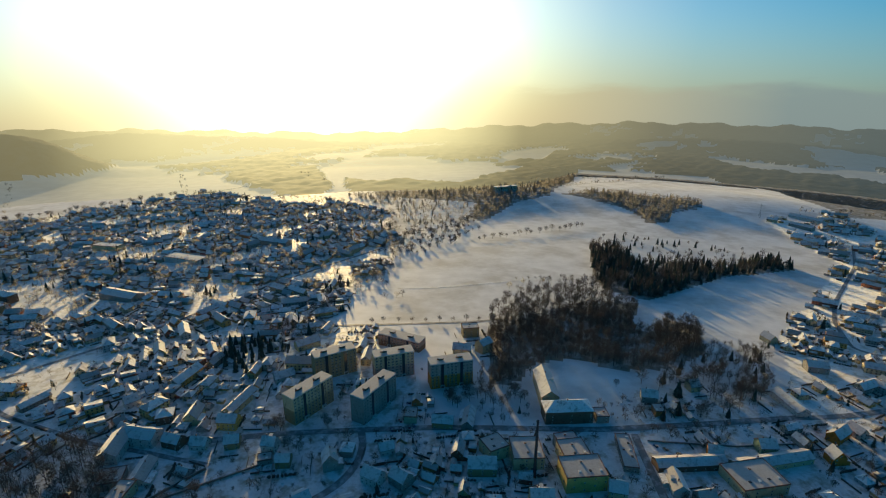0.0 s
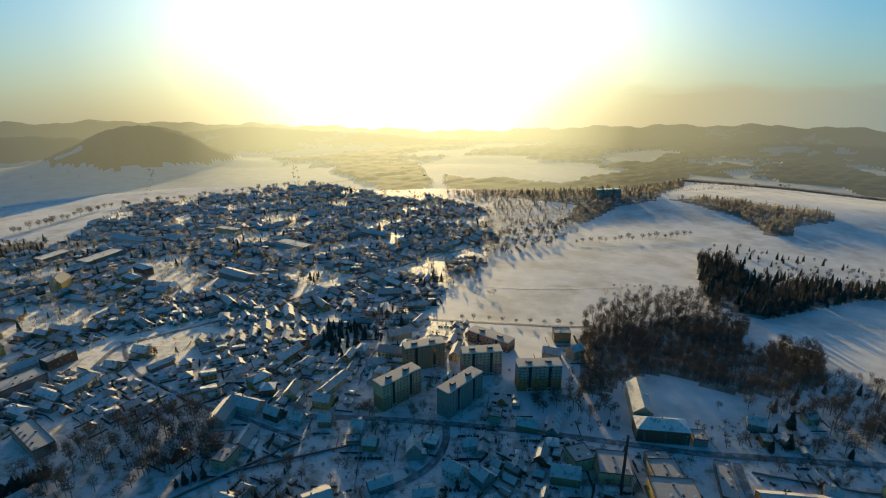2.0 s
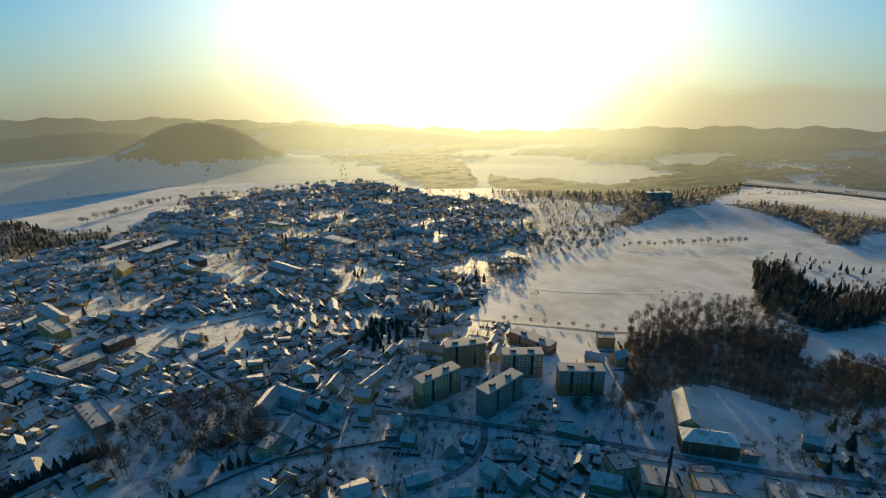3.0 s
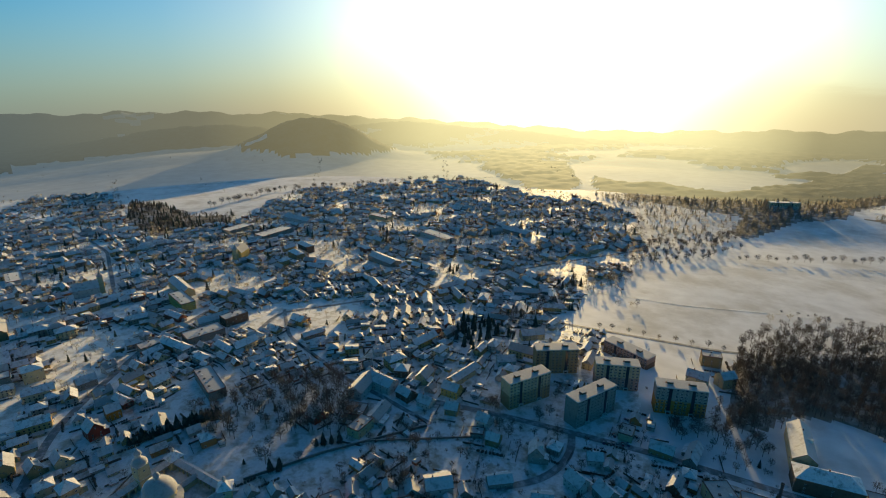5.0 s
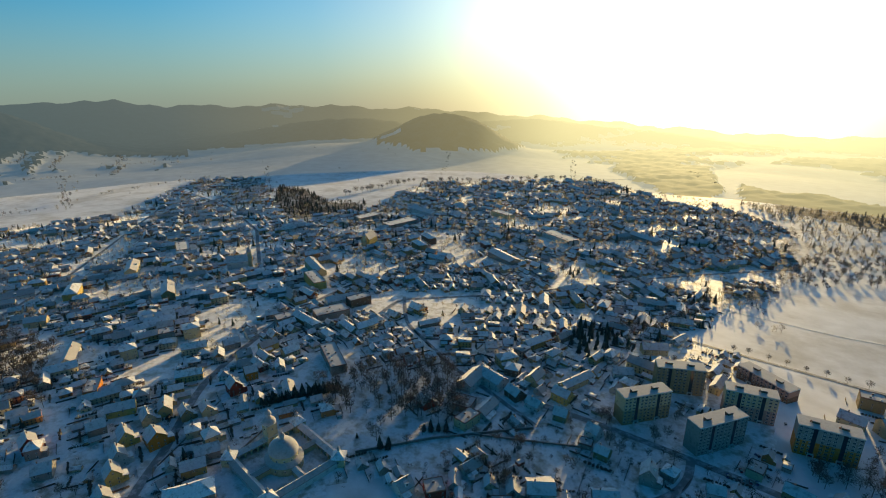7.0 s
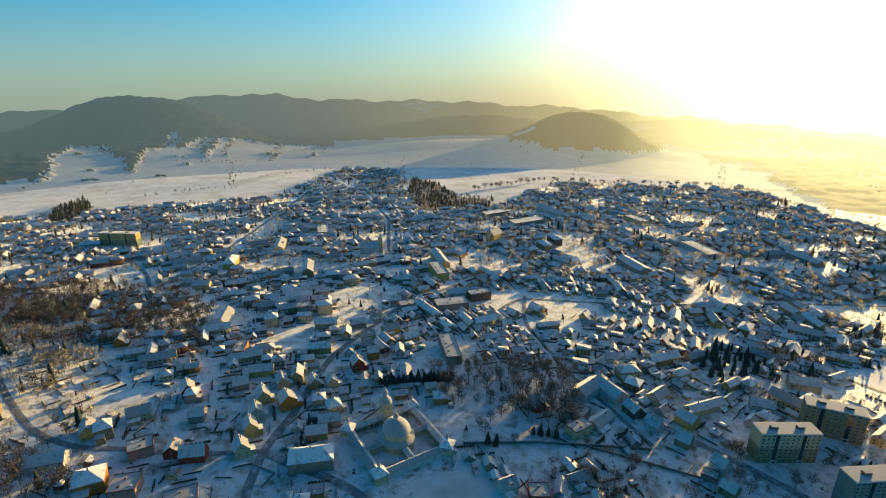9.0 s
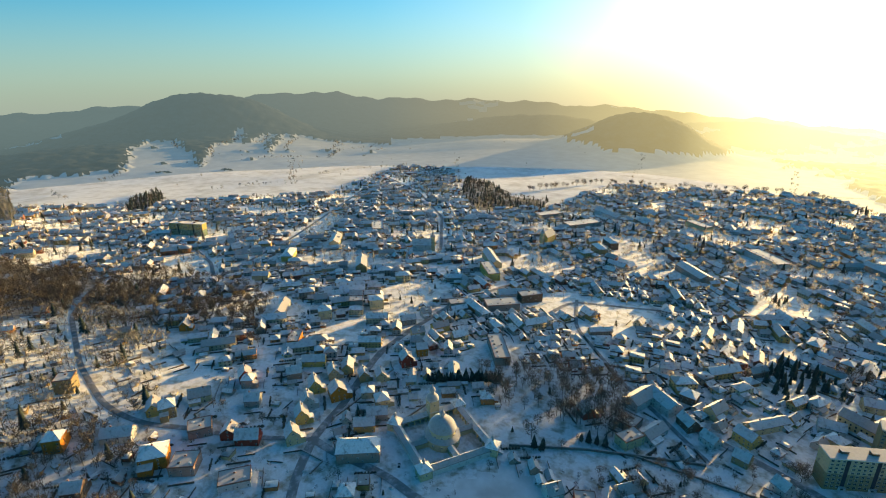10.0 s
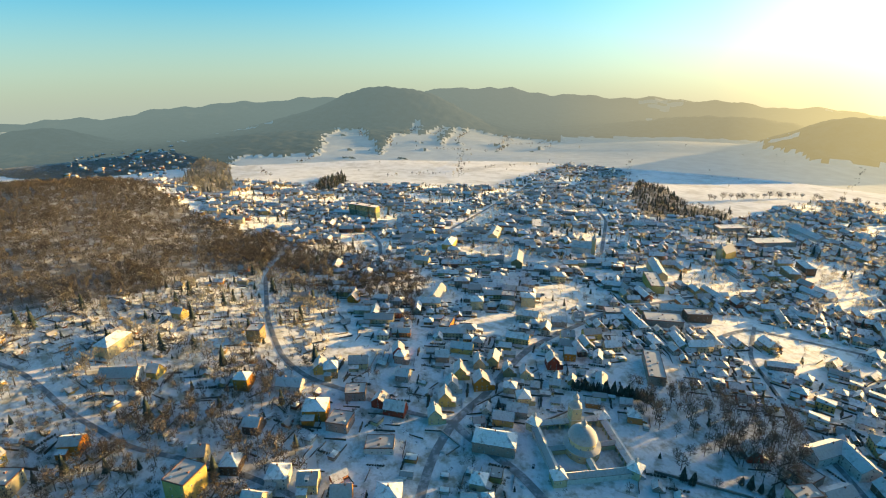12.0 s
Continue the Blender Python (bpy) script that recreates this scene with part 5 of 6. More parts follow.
# ---- slab blocks of flats ----
def slab_block(x, y, turn, length, depth, storeys, low, high, label):
    """Flats of prefabricated slabs: wall in two colours, flat snowy roof with lift houses, belts and windows."""
    base = new("block_of_flats")
    tall = storeys * 2.8 + 0.8
    lx, dy = length / 2, depth / 2
    wall = Mesher()
    half = 0.8 + 2.8 * (storeys // 2)
    wall.box(-lx, lx, -dy, dy, -5, half, M_COLOUR[low])
    wall.box(-lx, lx, -dy, dy, half, tall, M_COLOUR[high])
    part("wall", wall, base)
    roof = Mesher()
    roof.box(-lx - 0.3, lx + 0.3, -dy - 0.3, dy + 0.3, tall, tall + 0.35, M_FRAME)
    roof.box(-lx, lx, -dy, dy, tall + 0.35, tall + 0.5, M_ROOF_SNOW)
    part("roof", roof, base, "flat snow-covered roof")
    for s in (-0.45, 0.45):
        top = Mesher()
        top.box(s * lx - 2.2, s * lx + 2.2, -1.5, 1.7, tall + 0.5, tall + 2.1, M_COLOUR["brown"])
        top.box(s * lx - 2.4, s * lx + 2.4, -1.7, 1.9, tall + 2.1, tall + 2.35, M_ROOF_SNOW)
        top.box(s * lx - 3.4, s * lx - 2.6, -0.6, 0.2, tall + 0.5, tall + 1.5, M_BRICK)
        part("lift_house", top, base)
        stair = Mesher()
        stair.box(s * lx - 1.2, s * lx + 1.2, -dy - 0.12, -dy + 0.1, 0.3, tall - 0.6, M_GLASS)
        part("stair_window", stair, base, "tall dark strip of stair windows")
        porch = Mesher()
        porch.box(s * lx - 1.8, s * lx + 1.8, -dy - 1.8, -dy, 2.5, 2.8, M_ROOF_SNOW)
        porch.box(s * lx - 1.8, s * lx - 1.6, -dy - 1.7, -dy, -2, 2.5, M_FRAME)
        porch.box(s * lx + 1.6, s * lx + 1.8, -dy - 1.7, -dy, -2, 2.5, M_FRAME)
        part("porch", porch, base)
    for k in range(1, storeys):
        belt = Mesher()
        belt.box(-lx - 0.04, lx + 0.04, -dy - 0.04, dy + 0.04, k * 2.8 + 0.74, k * 2.8 + 0.84, M_BELT)
        part("belt", belt, base)
    n = int(length / 3.3)
    for k in range(storeys):
        for q in range(n):
            wx = -lx + length * (q + 0.5) / n
            if min(abs(wx - 0.45 * lx), abs(wx + 0.45 * lx)) > 1.7:
                part("window", BLOCK_WINDOW, base, at=pose(wx, -dy, k * 2.8 + 2.2))
            if storeys < 12:
                part("window", BLOCK_WINDOW, base, at=pose(wx, dy, k * 2.8 + 2.2, 0, 0, 180))
    base.matrix_basis = pose(x, y, float(land(x, y)), 0, 0, turn)
    KEEP_OFF.append((x, y, length / 2 + 9))
    return tagged(base, label, "apartment block", "blocks of flats")


BLOCK_WINDOW = window_mesh(1.9, 1.45).mesh("window")
slab_block(6.2, 399.8, 14, 37.1, 12.9, 8, "orange", "grey", "tall block of flats, orange below and grey-blue above")
slab_block(-44.2, 413.2, 18, 35.2, 12.6, 8, "pink", "cream", "tall cream and pinkish block of flats with snowy roof")
slab_block(-97, 415.1, 29, 37.1, 12.6, 8, "ochre", "ochre", "tall ochre block of flats with snowy roof")
slab_block(-106.4, 360.5, 54, 39.7, 12.6, 8, "ochre", "cream", "tall cream block of flats among bare trees")
slab_block(-54.8, 362.4, 59, 42.2, 12.6, 8, "grey", "grey", "tall grey block of flats with snowy roof")
slab_block(-41, 469.8, -26, 46.1, 13.7, 4, "brown", "pink", "low brownish block of flats beside the snowfield")
slab_block(172, 1435, 20, 66, 14, 6, "white", "cream", "long pale block of flats before the far wood")
slab_block(-1044.5, 48.6, 51, 66.6, 13.7, 8, "green", "yellow", "yellow block of flats beyond the town centre")
house(96.5, 350.9, 93, "hip", 15.7, 36.9, 10.9, 5.3, "brown")
house(85.7, 382.4, 0, "gable", 14.2, 41.3, 10.7, 5.3, "cream")
house(122.8, 349.6, 3, "flat", 9.6, 11.5, 5.7, 0, "grey")


# ---- the pilgrimage church in its cloister ----
def cloister():
    at = pose(-270.8, 152.4, float(land(-270.8, 152.4)) - 0.3, 0, 0, -4) @ Matrix.Diagonal((1.1, 1.1, 1.1, 1))
    base = new("cloister")
    base.matrix_basis = at
    ax, ay, wide, high = 24.0, 23.5, 5.0, 4.4
    for name, x, y, turn, l in (("wing", ax, 0, 0, 2 * ay), ("wing", -ax, 0, 180, 2 * ay), ("wing", 0, ay, 90, 2 * ax), ("wing", 0, -ay, -90, 2 * ax)):
        m = Mesher()
        m.box(wide / 2 - 0.4, wide / 2, -l / 2, l / 2, -4, high, M_COLOUR["white"])
        n = int(l / 4)
        for k in range(n + 1):
            y0 = -l / 2 + l * k / n
            m.box(-wide / 2, -wide / 2 + 0.6, y0 - 0.5, y0 + 0.5, -4, high - 1.2, M_COLOUR["cream"])
        m.box(-wide / 2, -wide / 2 + 0.6, -l / 2, l / 2, high - 1.2, high, M_COLOUR["cream"])
        w = part(name, m, base, "whitewashed arcaded walk", at=pose(x, y, 0, 0, 0, turn))
        r = Mesher()
        roof_slabs(r, wide, l, high, 2.0, 0.4)
        part("roof", r, w, "snow-covered saddle roof")
        for k in range(n):
            y0, y1 = -l / 2 + l * k / n + 0.5, -l / 2 + l * (k + 1) / n - 0.5
            c = Mesher()
            pts = [(-wide / 2 + 0.3, y0, high - 2.2)] + [(-wide / 2 + 0.3, (y0 + y1) / 2 - (y1 - y0) / 2 * math.cos(q * math.pi / 6), high - 2.2 + 1.0 * math.sin(q * math.pi / 6)) for q in range(7)] + [(-wide / 2 + 0.3, y1, high - 2.2)]
            top = [(px, py, high - 1.15) for px, py, pz in pts]
            c.add(pts + top, [(q, q + 1, q + 1 + len(pts), q + len(pts)) for q in range(len(pts) - 1)], M_COLOUR["cream"])
            part("arch", c, w)
    for sx in (-1, 1):
        for sy in (-1, 1):
            m = Mesher()
            m.box(-4, 4, -4, 4, -4, 6.0, M_COLOUR["cream"])
            c = part("corner_chapel", m, base, "cream corner chapel", at=pose(sx * ax, sy * ay, 0, 0, 0, 45 if sx == sy else 0))
            r = Mesher()
            hip_roof(r, 8, 8, 6.0, 4.2, 0.6)
            part("roof", r, c, "steep snow-covered roof")
            t = Mesher()
            t.ring([(0.8, 9.6), (0.8, 11.2), (1.1, 11.3), (0.9, 12.2), (0.2, 12.8), (0.05, 14)], M_ROOF_SNOW, n=8)
            part("lantern", t, c)
            for q in range(4):
                part("window", WINDOW, c, at=pose(*(4 * math.sin(q * math.pi / 2), -4 * math.cos(q * math.pi / 2)), 3.6, 0, 0, 90 * q))
    for x0, x1, y0, y1 in ((11, ax - 2, -2, 2), (-2, 2, 10, ay - 2), (-2, 2, -ay + 2, -10)):
        m = Mesher()
        m.box(x0, x1, y0, y1, -4, 4, M_COLOUR["cream"])
        w = part("passage", m, base)
        r = Mesher()
        along = x1 - x0 > y1 - y0
        roof_slabs(r, 4, (x1 - x0) if along else (y1 - y0), 4, 1.6, 0.4)
        part("roof", r, w, "snow-covered saddle roof", at=pose((x0 + x1) / 2, (y0 + y1) / 2, 0, 0, 0, 90 if along else 0))
    tagged(base, "whitewashed baroque cloister square with corner chapels under snow", "cloister")
    # the church
    ch = new("church")
    ch.matrix_basis = at @ Matrix.Diagonal((0.96, 0.96, 0.92, 1))
    m = Mesher()
    m.ring([(13.5, -4), (13.5, 6.0)], M_COLOUR["cream"], n=28, cap=False, sx=0.95, sy=0.85)
    part("ambulatory_wall", m, ch, smooth=False)
    m = Mesher()
    m.ring([(14.0, 6.0), (14.0, 6.3), (10.2, 8.2)], M_ROOF_SNOW, n=28, cap=False, sx=0.95, sy=0.85)
    part("ambulatory_roof", m, ch, "snow-covered ring roof")
    m = Mesher()
    m.ring([(10.2, 5), (10.2, 11.5), (10.7, 11.6), (10.7, 12.1)], M_COLOUR["cream"], n=28, cap=False, sx=0.95, sy=0.85)
    part("drum", m, ch, "cream drum with windows")
    m = Mesher()
    m.ring([(10.9, 12.1), (10.6, 13.2), (9.6, 15.2), (7.8, 17.2), (5.2, 18.8), (2.2, 19.8), (1.4, 20.0)], M_ROOF_SNOW, n=28, cap=False, sx=0.95, sy=0.85)
    part("dome", m, ch, "snow-covered dome", smooth=True)
    m = Mesher()
    m.ring([(1.4, 19.6), (1.4, 22.2), (1.9, 22.3), (1.9, 22.7), (1.7, 23.6), (0.7, 24.6), (0.25, 25.4), (0.06, 27.4)], M_ROOF_SNOW, n=10)
    part("lantern", m, ch, "small onion lantern")
    for k in range(12):
        a = k * math.pi / 6
        part("window", WINDOW, ch, at=pose(9.72 * math.sin(a), -8.7 * math.cos(a), 9, 0, 0, math.degrees(a)))
        part("window", WINDOW, ch, at=pose(12.85 * math.sin(a), -11.5 * math.cos(a), 3.6, 0, 0, math.degrees(a)))
    tagged(ch, "cream baroque church with a snow-covered dome", "church")
    # bell tower on the far side of the walk
    tw = new("bell_tower")
    tw.matrix_basis = at @ pose(-22, 3, 0) @ Matrix.Diagonal((0.95, 0.95, 1.0, 1))
    m = Mesher()
    m.box(-3.6, 3.6, -3.6, 3.6, -4, 17, M_COLOUR["cream"])
    for z in (8.0, 16.6):
        m.box(-3.9, 3.9, -3.9, 3.9, z, z + 0.5, M_COLOUR["white"])
    part("shaft", m, tw, "cream tower shaft with cornices")
    m = Mesher()
    m.ring([(4.6, 17.1), (4.7, 18.2), (3.9, 19.6), (2.4, 20.8), (1.7, 21.4), (1.7, 23.4), (2.3, 23.6), (2.2, 24.6), (1.2, 25.8), (0.4, 26.8), (0.08, 29.5)], M_ROOF_SNOW, n=12)
    part("onion_roof", m, tw, "snowy two-tiered onion roof", smooth=True)
    for q in range(4):
        for z in (5, 13.4):
            part("window", WINDOW, tw, at=pose(3.6 * math.sin(q * math.pi / 2), -3.6 * math.cos(q * math.pi / 2), z, 0, 0, 90 * q))
    tagged(tw, "cream church tower with an onion roof under snow", "tower")
    KEEP_OFF.append((-270.8, 152.4, 44))


cloister()
forest("street_trees", STREET_TREES, 7.5, TALL + FIRS[:1], WM, "dark bare trees and spruces along the street", 34, (0.55, 0.95))
for flats_side in FLATS_TREES:
    forest("flats_trees", flats_side, 7.0, TALL, WM, "bare trees beside the blocks of flats", 35, (0.6, 1.0))
for hill_garden in HILL_GARDENS:
    forest("hillside_trees", hill_garden, 8.5, BARE + TALL[:2], WM, "brown bare trees between hillside gardens", 36, (0.7, 1.2))
forest("town_spruces", TOWN_SPRUCES, 9, FIRS, WM, "dark spruces between the town houses", 40, (0.6, 1.0))


def town_church(x, y, turn, nave, wide, high, tower_high, colour, label):
    base = new("church")
    base.matrix_basis = pose(x, y, float(land(x, y)), 0, 0, turn)
    body, roof, _, wins = house_parts("gable", wide, nave, high, wide * 0.55, M_COLOUR[colour])
    part("nave", body, base)
    part("roof", roof, base, "steep snow-covered roof")
    for q in wins[:14]:
        part("window", WINDOW, base, at=q)
    m = Mesher()
    m.box(-3.2, 3.2, -nave / 2 - 6, -nave / 2, -4, tower_high * 0.68, M_COLOUR["cream"])
    t = part("tower", m, base, "cream tower")
    m = Mesher()
    z = tower_high * 0.68
    m.ring([(4.4, z), (3.6, z + 2), (1.8, z + 4), (1.5, z + 6), (0.9, z + 8), (0.1, tower_high)], M_ROOF_SNOW, n=8, at=pose(0, -nave / 2 - 3, 0))
    part("spire", m, t, "snowy spire")
    KEEP_OFF.append((x, y, nave / 2 + 10))
    return tagged(base, label, "church")


town_church(-711.7, 363.5, 150, 29.1, 14.6, 11.2, 34.7, "white", "white town church with a slender tower and snowy roof")
town_church(-660.5, 578.6, 20, 26.9, 15.7, 12.3, 29.1, "yellow", "yellow town church with a tower and snowy roof")


# ---- chimney, mast, pylons ----
def chimney_stack(x, y, high):
    base = new("factory_chimney")
    base.matrix_basis = pose(x, y, float(land(x, y)))
    m = Mesher()
    m.ring([(1.15, -2), (0.95, high * 0.5), (0.75, high)], M_DARK, n=14, cap=False)
    part("shaft", m, base)
    m = Mesher()
    m.ring([(0.95, high - 1.2), (0.95, high), (0.6, high), (0.6, high - 3)], M_DARK, n=14, cap=False)
    part("rim", m, base)
    m = Mesher()
    for k in range(int(high / 1.2)):
        m.box(1.15 - 0.4 * k * 1.2 / high, 1.35 - 0.4 * k * 1.2 / high, -0.25, 0.25, k * 1.2, k * 1.2 + 0.08, M_DARK)
    part("ladder", m, base)
    tagged(base, "tall black factory chimney", "chimney")


chimney_stack(60.9, 286.5, 44)


def mast(x, y, high, label):
    base = new("lattice_mast")
    base.matrix_basis = pose(x, y, float(land(x, y)))
    for sx, sy in ((-1, -1), (-1, 1), (1, 1), (1, -1)):
        m = Mesher()
        m.add([(sx * 1.8 - 0.15, sy * 1.8, -2), (sx * 1.8 + 0.15, sy * 1.8, -2), (sx * 1.8, sy * 1.8 + 0.25, -2), (sx * 0.2, sy * 0.2, high)], [(0, 1, 3), (1, 2, 3), (2, 0, 3)], M_DARK)
        part("leg", m, base)
    m = Mesher()
    for k in range(10):
        z, r = high * k / 10, 1.8 - 1.6 * k / 10
        z1, r1 = high * (k + 1) / 10, 1.8 - 1.6 * (k + 1) / 10
        for a, b in (((-r, -r), (r1, -r1)), ((r, -r), (r1, r1)), ((r, r), (-r1, r1)), ((-r, r), (-r1, -r1))):
            m.add([(a[0], a[1], z), (a[0] + 0.12, a[1] + 0.12, z), (b[0], b[1], z1), (b[0], b[1], z1 - 0.2)], [(0, 1, 2, 3)], M_DARK)
    part("bracing", m, base)
    m = Mesher()
    m.box(-2.6, 2.6, -0.12, 0.12, high * 0.86, high * 0.86 + 0.25, M_DARK)
    part("crossarm", m, base)
    tagged(base, label, "mast", "masts")


mast(-194.6, 922.9, 45, "slender dark lattice mast above the roofs")
mast(-1656.3, 398.1, 34, "lattice power pylon on the snowy slope")
mast(716.8, 1158.4, 34, "lattice power pylon on a snowfield")


# ---- other houses of the town ----
def far_template(plan, windows=True):
    body, roof, chimney, wins = house_parts(*plan, wall=M_WALL_FAR)
    glass = Mesher()
    for w in wins if windows else ():
        glass.add([(-0.55, -0.05, -0.7), (0.55, -0.05, -0.7), (0.55, -0.05, 0.7), (-0.55, -0.05, 0.7)], [(0, 1, 2, 3)], M_GLASS, w)
    for k in [k for k, f in enumerate(body.f) if len(f) == 5]:
        f = body.f[k]
        body.f[k] = (f[0], f[1], f[2], f[4])
        body.f.append((f[2], f[3], f[4]))
        body.m.append(body.m[k])
    return [body, roof, chimney, glass] if windows else [body, roof]


HM = [M_WALL_FAR, M_ROOF_SNOW, M_TILE, M_BRICK, M_GLASS]
PLAN_LABELS = ["small rendered cottage with a snowy saddle roof", "two-storey rendered house with a snowy saddle roof", "square villa with a snow-covered hipped roof",
               "little rendered house with a steep snowy roof", "long rendered town house with a snowy saddle roof", "plain flat-roofed rendered house under snow",
               "long low rendered house with a snowy roof", "bungalow with a snow-covered hipped roof"]


def build_town():
    rng = np.random.default_rng(11)
    p = np.concatenate([np.stack(scatter(poly, gap, rng), -1) for poly, gap in ((TOWN, 12.0), (SUBURB, 16.5), (GARDENS, 38.0), (VILLAGE, 42.0))])
    d, way = road_near(p[:, 0], p[:, 1])
    ok = d > 6.5
    for w in WOODS:
        ok &= ~inside(w, p[:, 0], p[:, 1])
    for x, y, r in KEEP_OFF:
        ok &= np.hypot(p[:, 0] - x, p[:, 1] - y) > r + 2
    for poly in OPEN_GROUND:
        ok &= ~inside(poly, p[:, 0], p[:, 1])
    far_out = np.hypot(p[:, 0], p[:, 1]) > 550
    ok &= noisy(p[:, 0] + 384, p[:, 1], 61) < np.where(far_out, 0.22, 0.5)
    ok &= ~inside(HAND_SET, p[:, 0], p[:, 1])
    p, way = p[ok], way[ok]
    cells, kept = {}, []
    for k in rng.permutation(len(p)):
        x, y = p[k]
        cx, cy = int(x // 17), int(y // 17)
        if all((x - q[0]) ** 2 + (y - q[1]) ** 2 > (150 if math.hypot(x, y) < 550 else 160) for i in (-1, 0, 1) for j in (-1, 0, 1) for q in cells.get((cx + i, cy + j), ())) and rng.uniform() < 0.92 * min(1, 1400 / (math.hypot(x, y) + 1)) ** (2 if y > -380 else 0.5):
            cells.setdefault((cx, cy), []).append((x, y))
            turn = way[k] + noisy(x, y, 205) * 0.5 + rng.choice([0, 0, 0, 0, math.pi / 2]) + rng.normal() * 0.05
            if x < -0.9 * y:
                turn = radians(face_sun(math.degrees(turn)))
            kept.append((x, y, turn, rng.uniform(0.66, 1.04)))
    kept.sort(key=lambda q: math.hypot(q[0], q[1]))
    near, rest = kept[:170], kept[170:]
    first = {}
    for k, (x, y, turn, size) in enumerate(near):
        n = int(rng.integers(len(PLANS)))
        m = pose(x, y, float(land(x, y)), 0, 0, math.degrees(turn)) @ Matrix.Diagonal((size, size, size, 1))
        if n not in first:
            first[n] = make_house(*PLANS[n], M_WALL, PLAN_LABELS[n], n, 9)
            first[n].matrix_basis = m
        else:
            o = first[n]
            s = o.matrix_basis.to_scale()
            copy_thing(o, m @ Matrix.Diagonal((1 / s.x, 1 / s.y, 1 / s.z, 1)))
    rows = [(x, y, float(land(x, y)), turn, size) for x, y, turn, size in rest]
    rng.shuffle(rows)
    longer = [("gable", 10, 24, 7.5, 4.4), ("hip", 12, 19, 8.5, 4.0), ("gable", 9, 19, 5.8, 4.0), ("gable", 11, 30, 6.5, 4.0)]
    strew("town_houses", [far_template(q) for q in PLANS + longer], rows, HM, "rendered town houses with snow-covered saddle and hipped roofs", "houses", rng)
    # sheds and garages in the plots
    spots = []
    for x, y, turn, size in kept:
        if math.hypot(x, y) > 1200:
            continue
        for _ in range(1 + (rng.uniform() < 0.45)):
            a = rng.uniform(0, 6.28)
            spots.append((x + 12 * math.cos(a), y + 12 * math.sin(a), turn))
    gx, gy = scatter(HAND_SET, 18, rng)
    d, w = road_near(gx, gy)
    for x, y, dist, turn in zip(gx, gy, d, w):
        if dist > 6 and rng.uniform() < 0.6 and all(math.hypot(x - k[0], y - k[1]) > k[2] for k in KEEP_OFF):
            spots.append((x, y, turn))
    q = np.array(spots)
    d, _ = road_near(q[:, 0], q[:, 1])
    q = q[d > 3]
    rows = [(x, y, float(land(x, y)), t, rng.uniform(0.7, 1.2)) for x, y, t in q]
    strew("garden_sheds", [far_template(s, False) for s in SHEDS], rows, HM, "small snow-covered sheds and garages in the plots", "sheds", rng)
    return kept


# open plots: the park lawn, the school field, the square, yards
HAND_SET = [(-189, -297), (-538, -282), (-563, 0), (-426, 38), (-393, 79), (-328, 68), (-300, 84), (-205, 59)]
OPEN_GROUND = [[(-172, 215), (-258, 181), (-288, 221), (-230, 264), (-179, 270)], [(-423, 115), (-499, 128), (-506, 192), (-442, 173)], [(-336, 198), (-312, 274), (-352, 275), (-374, 213)],
               [(-143, 243), (-86, 258), (-68, 328), (-135, 324), (-195, 250)], [(54, 345), (147, 340), (143, 390), (52, 405)]]
town = build_town()


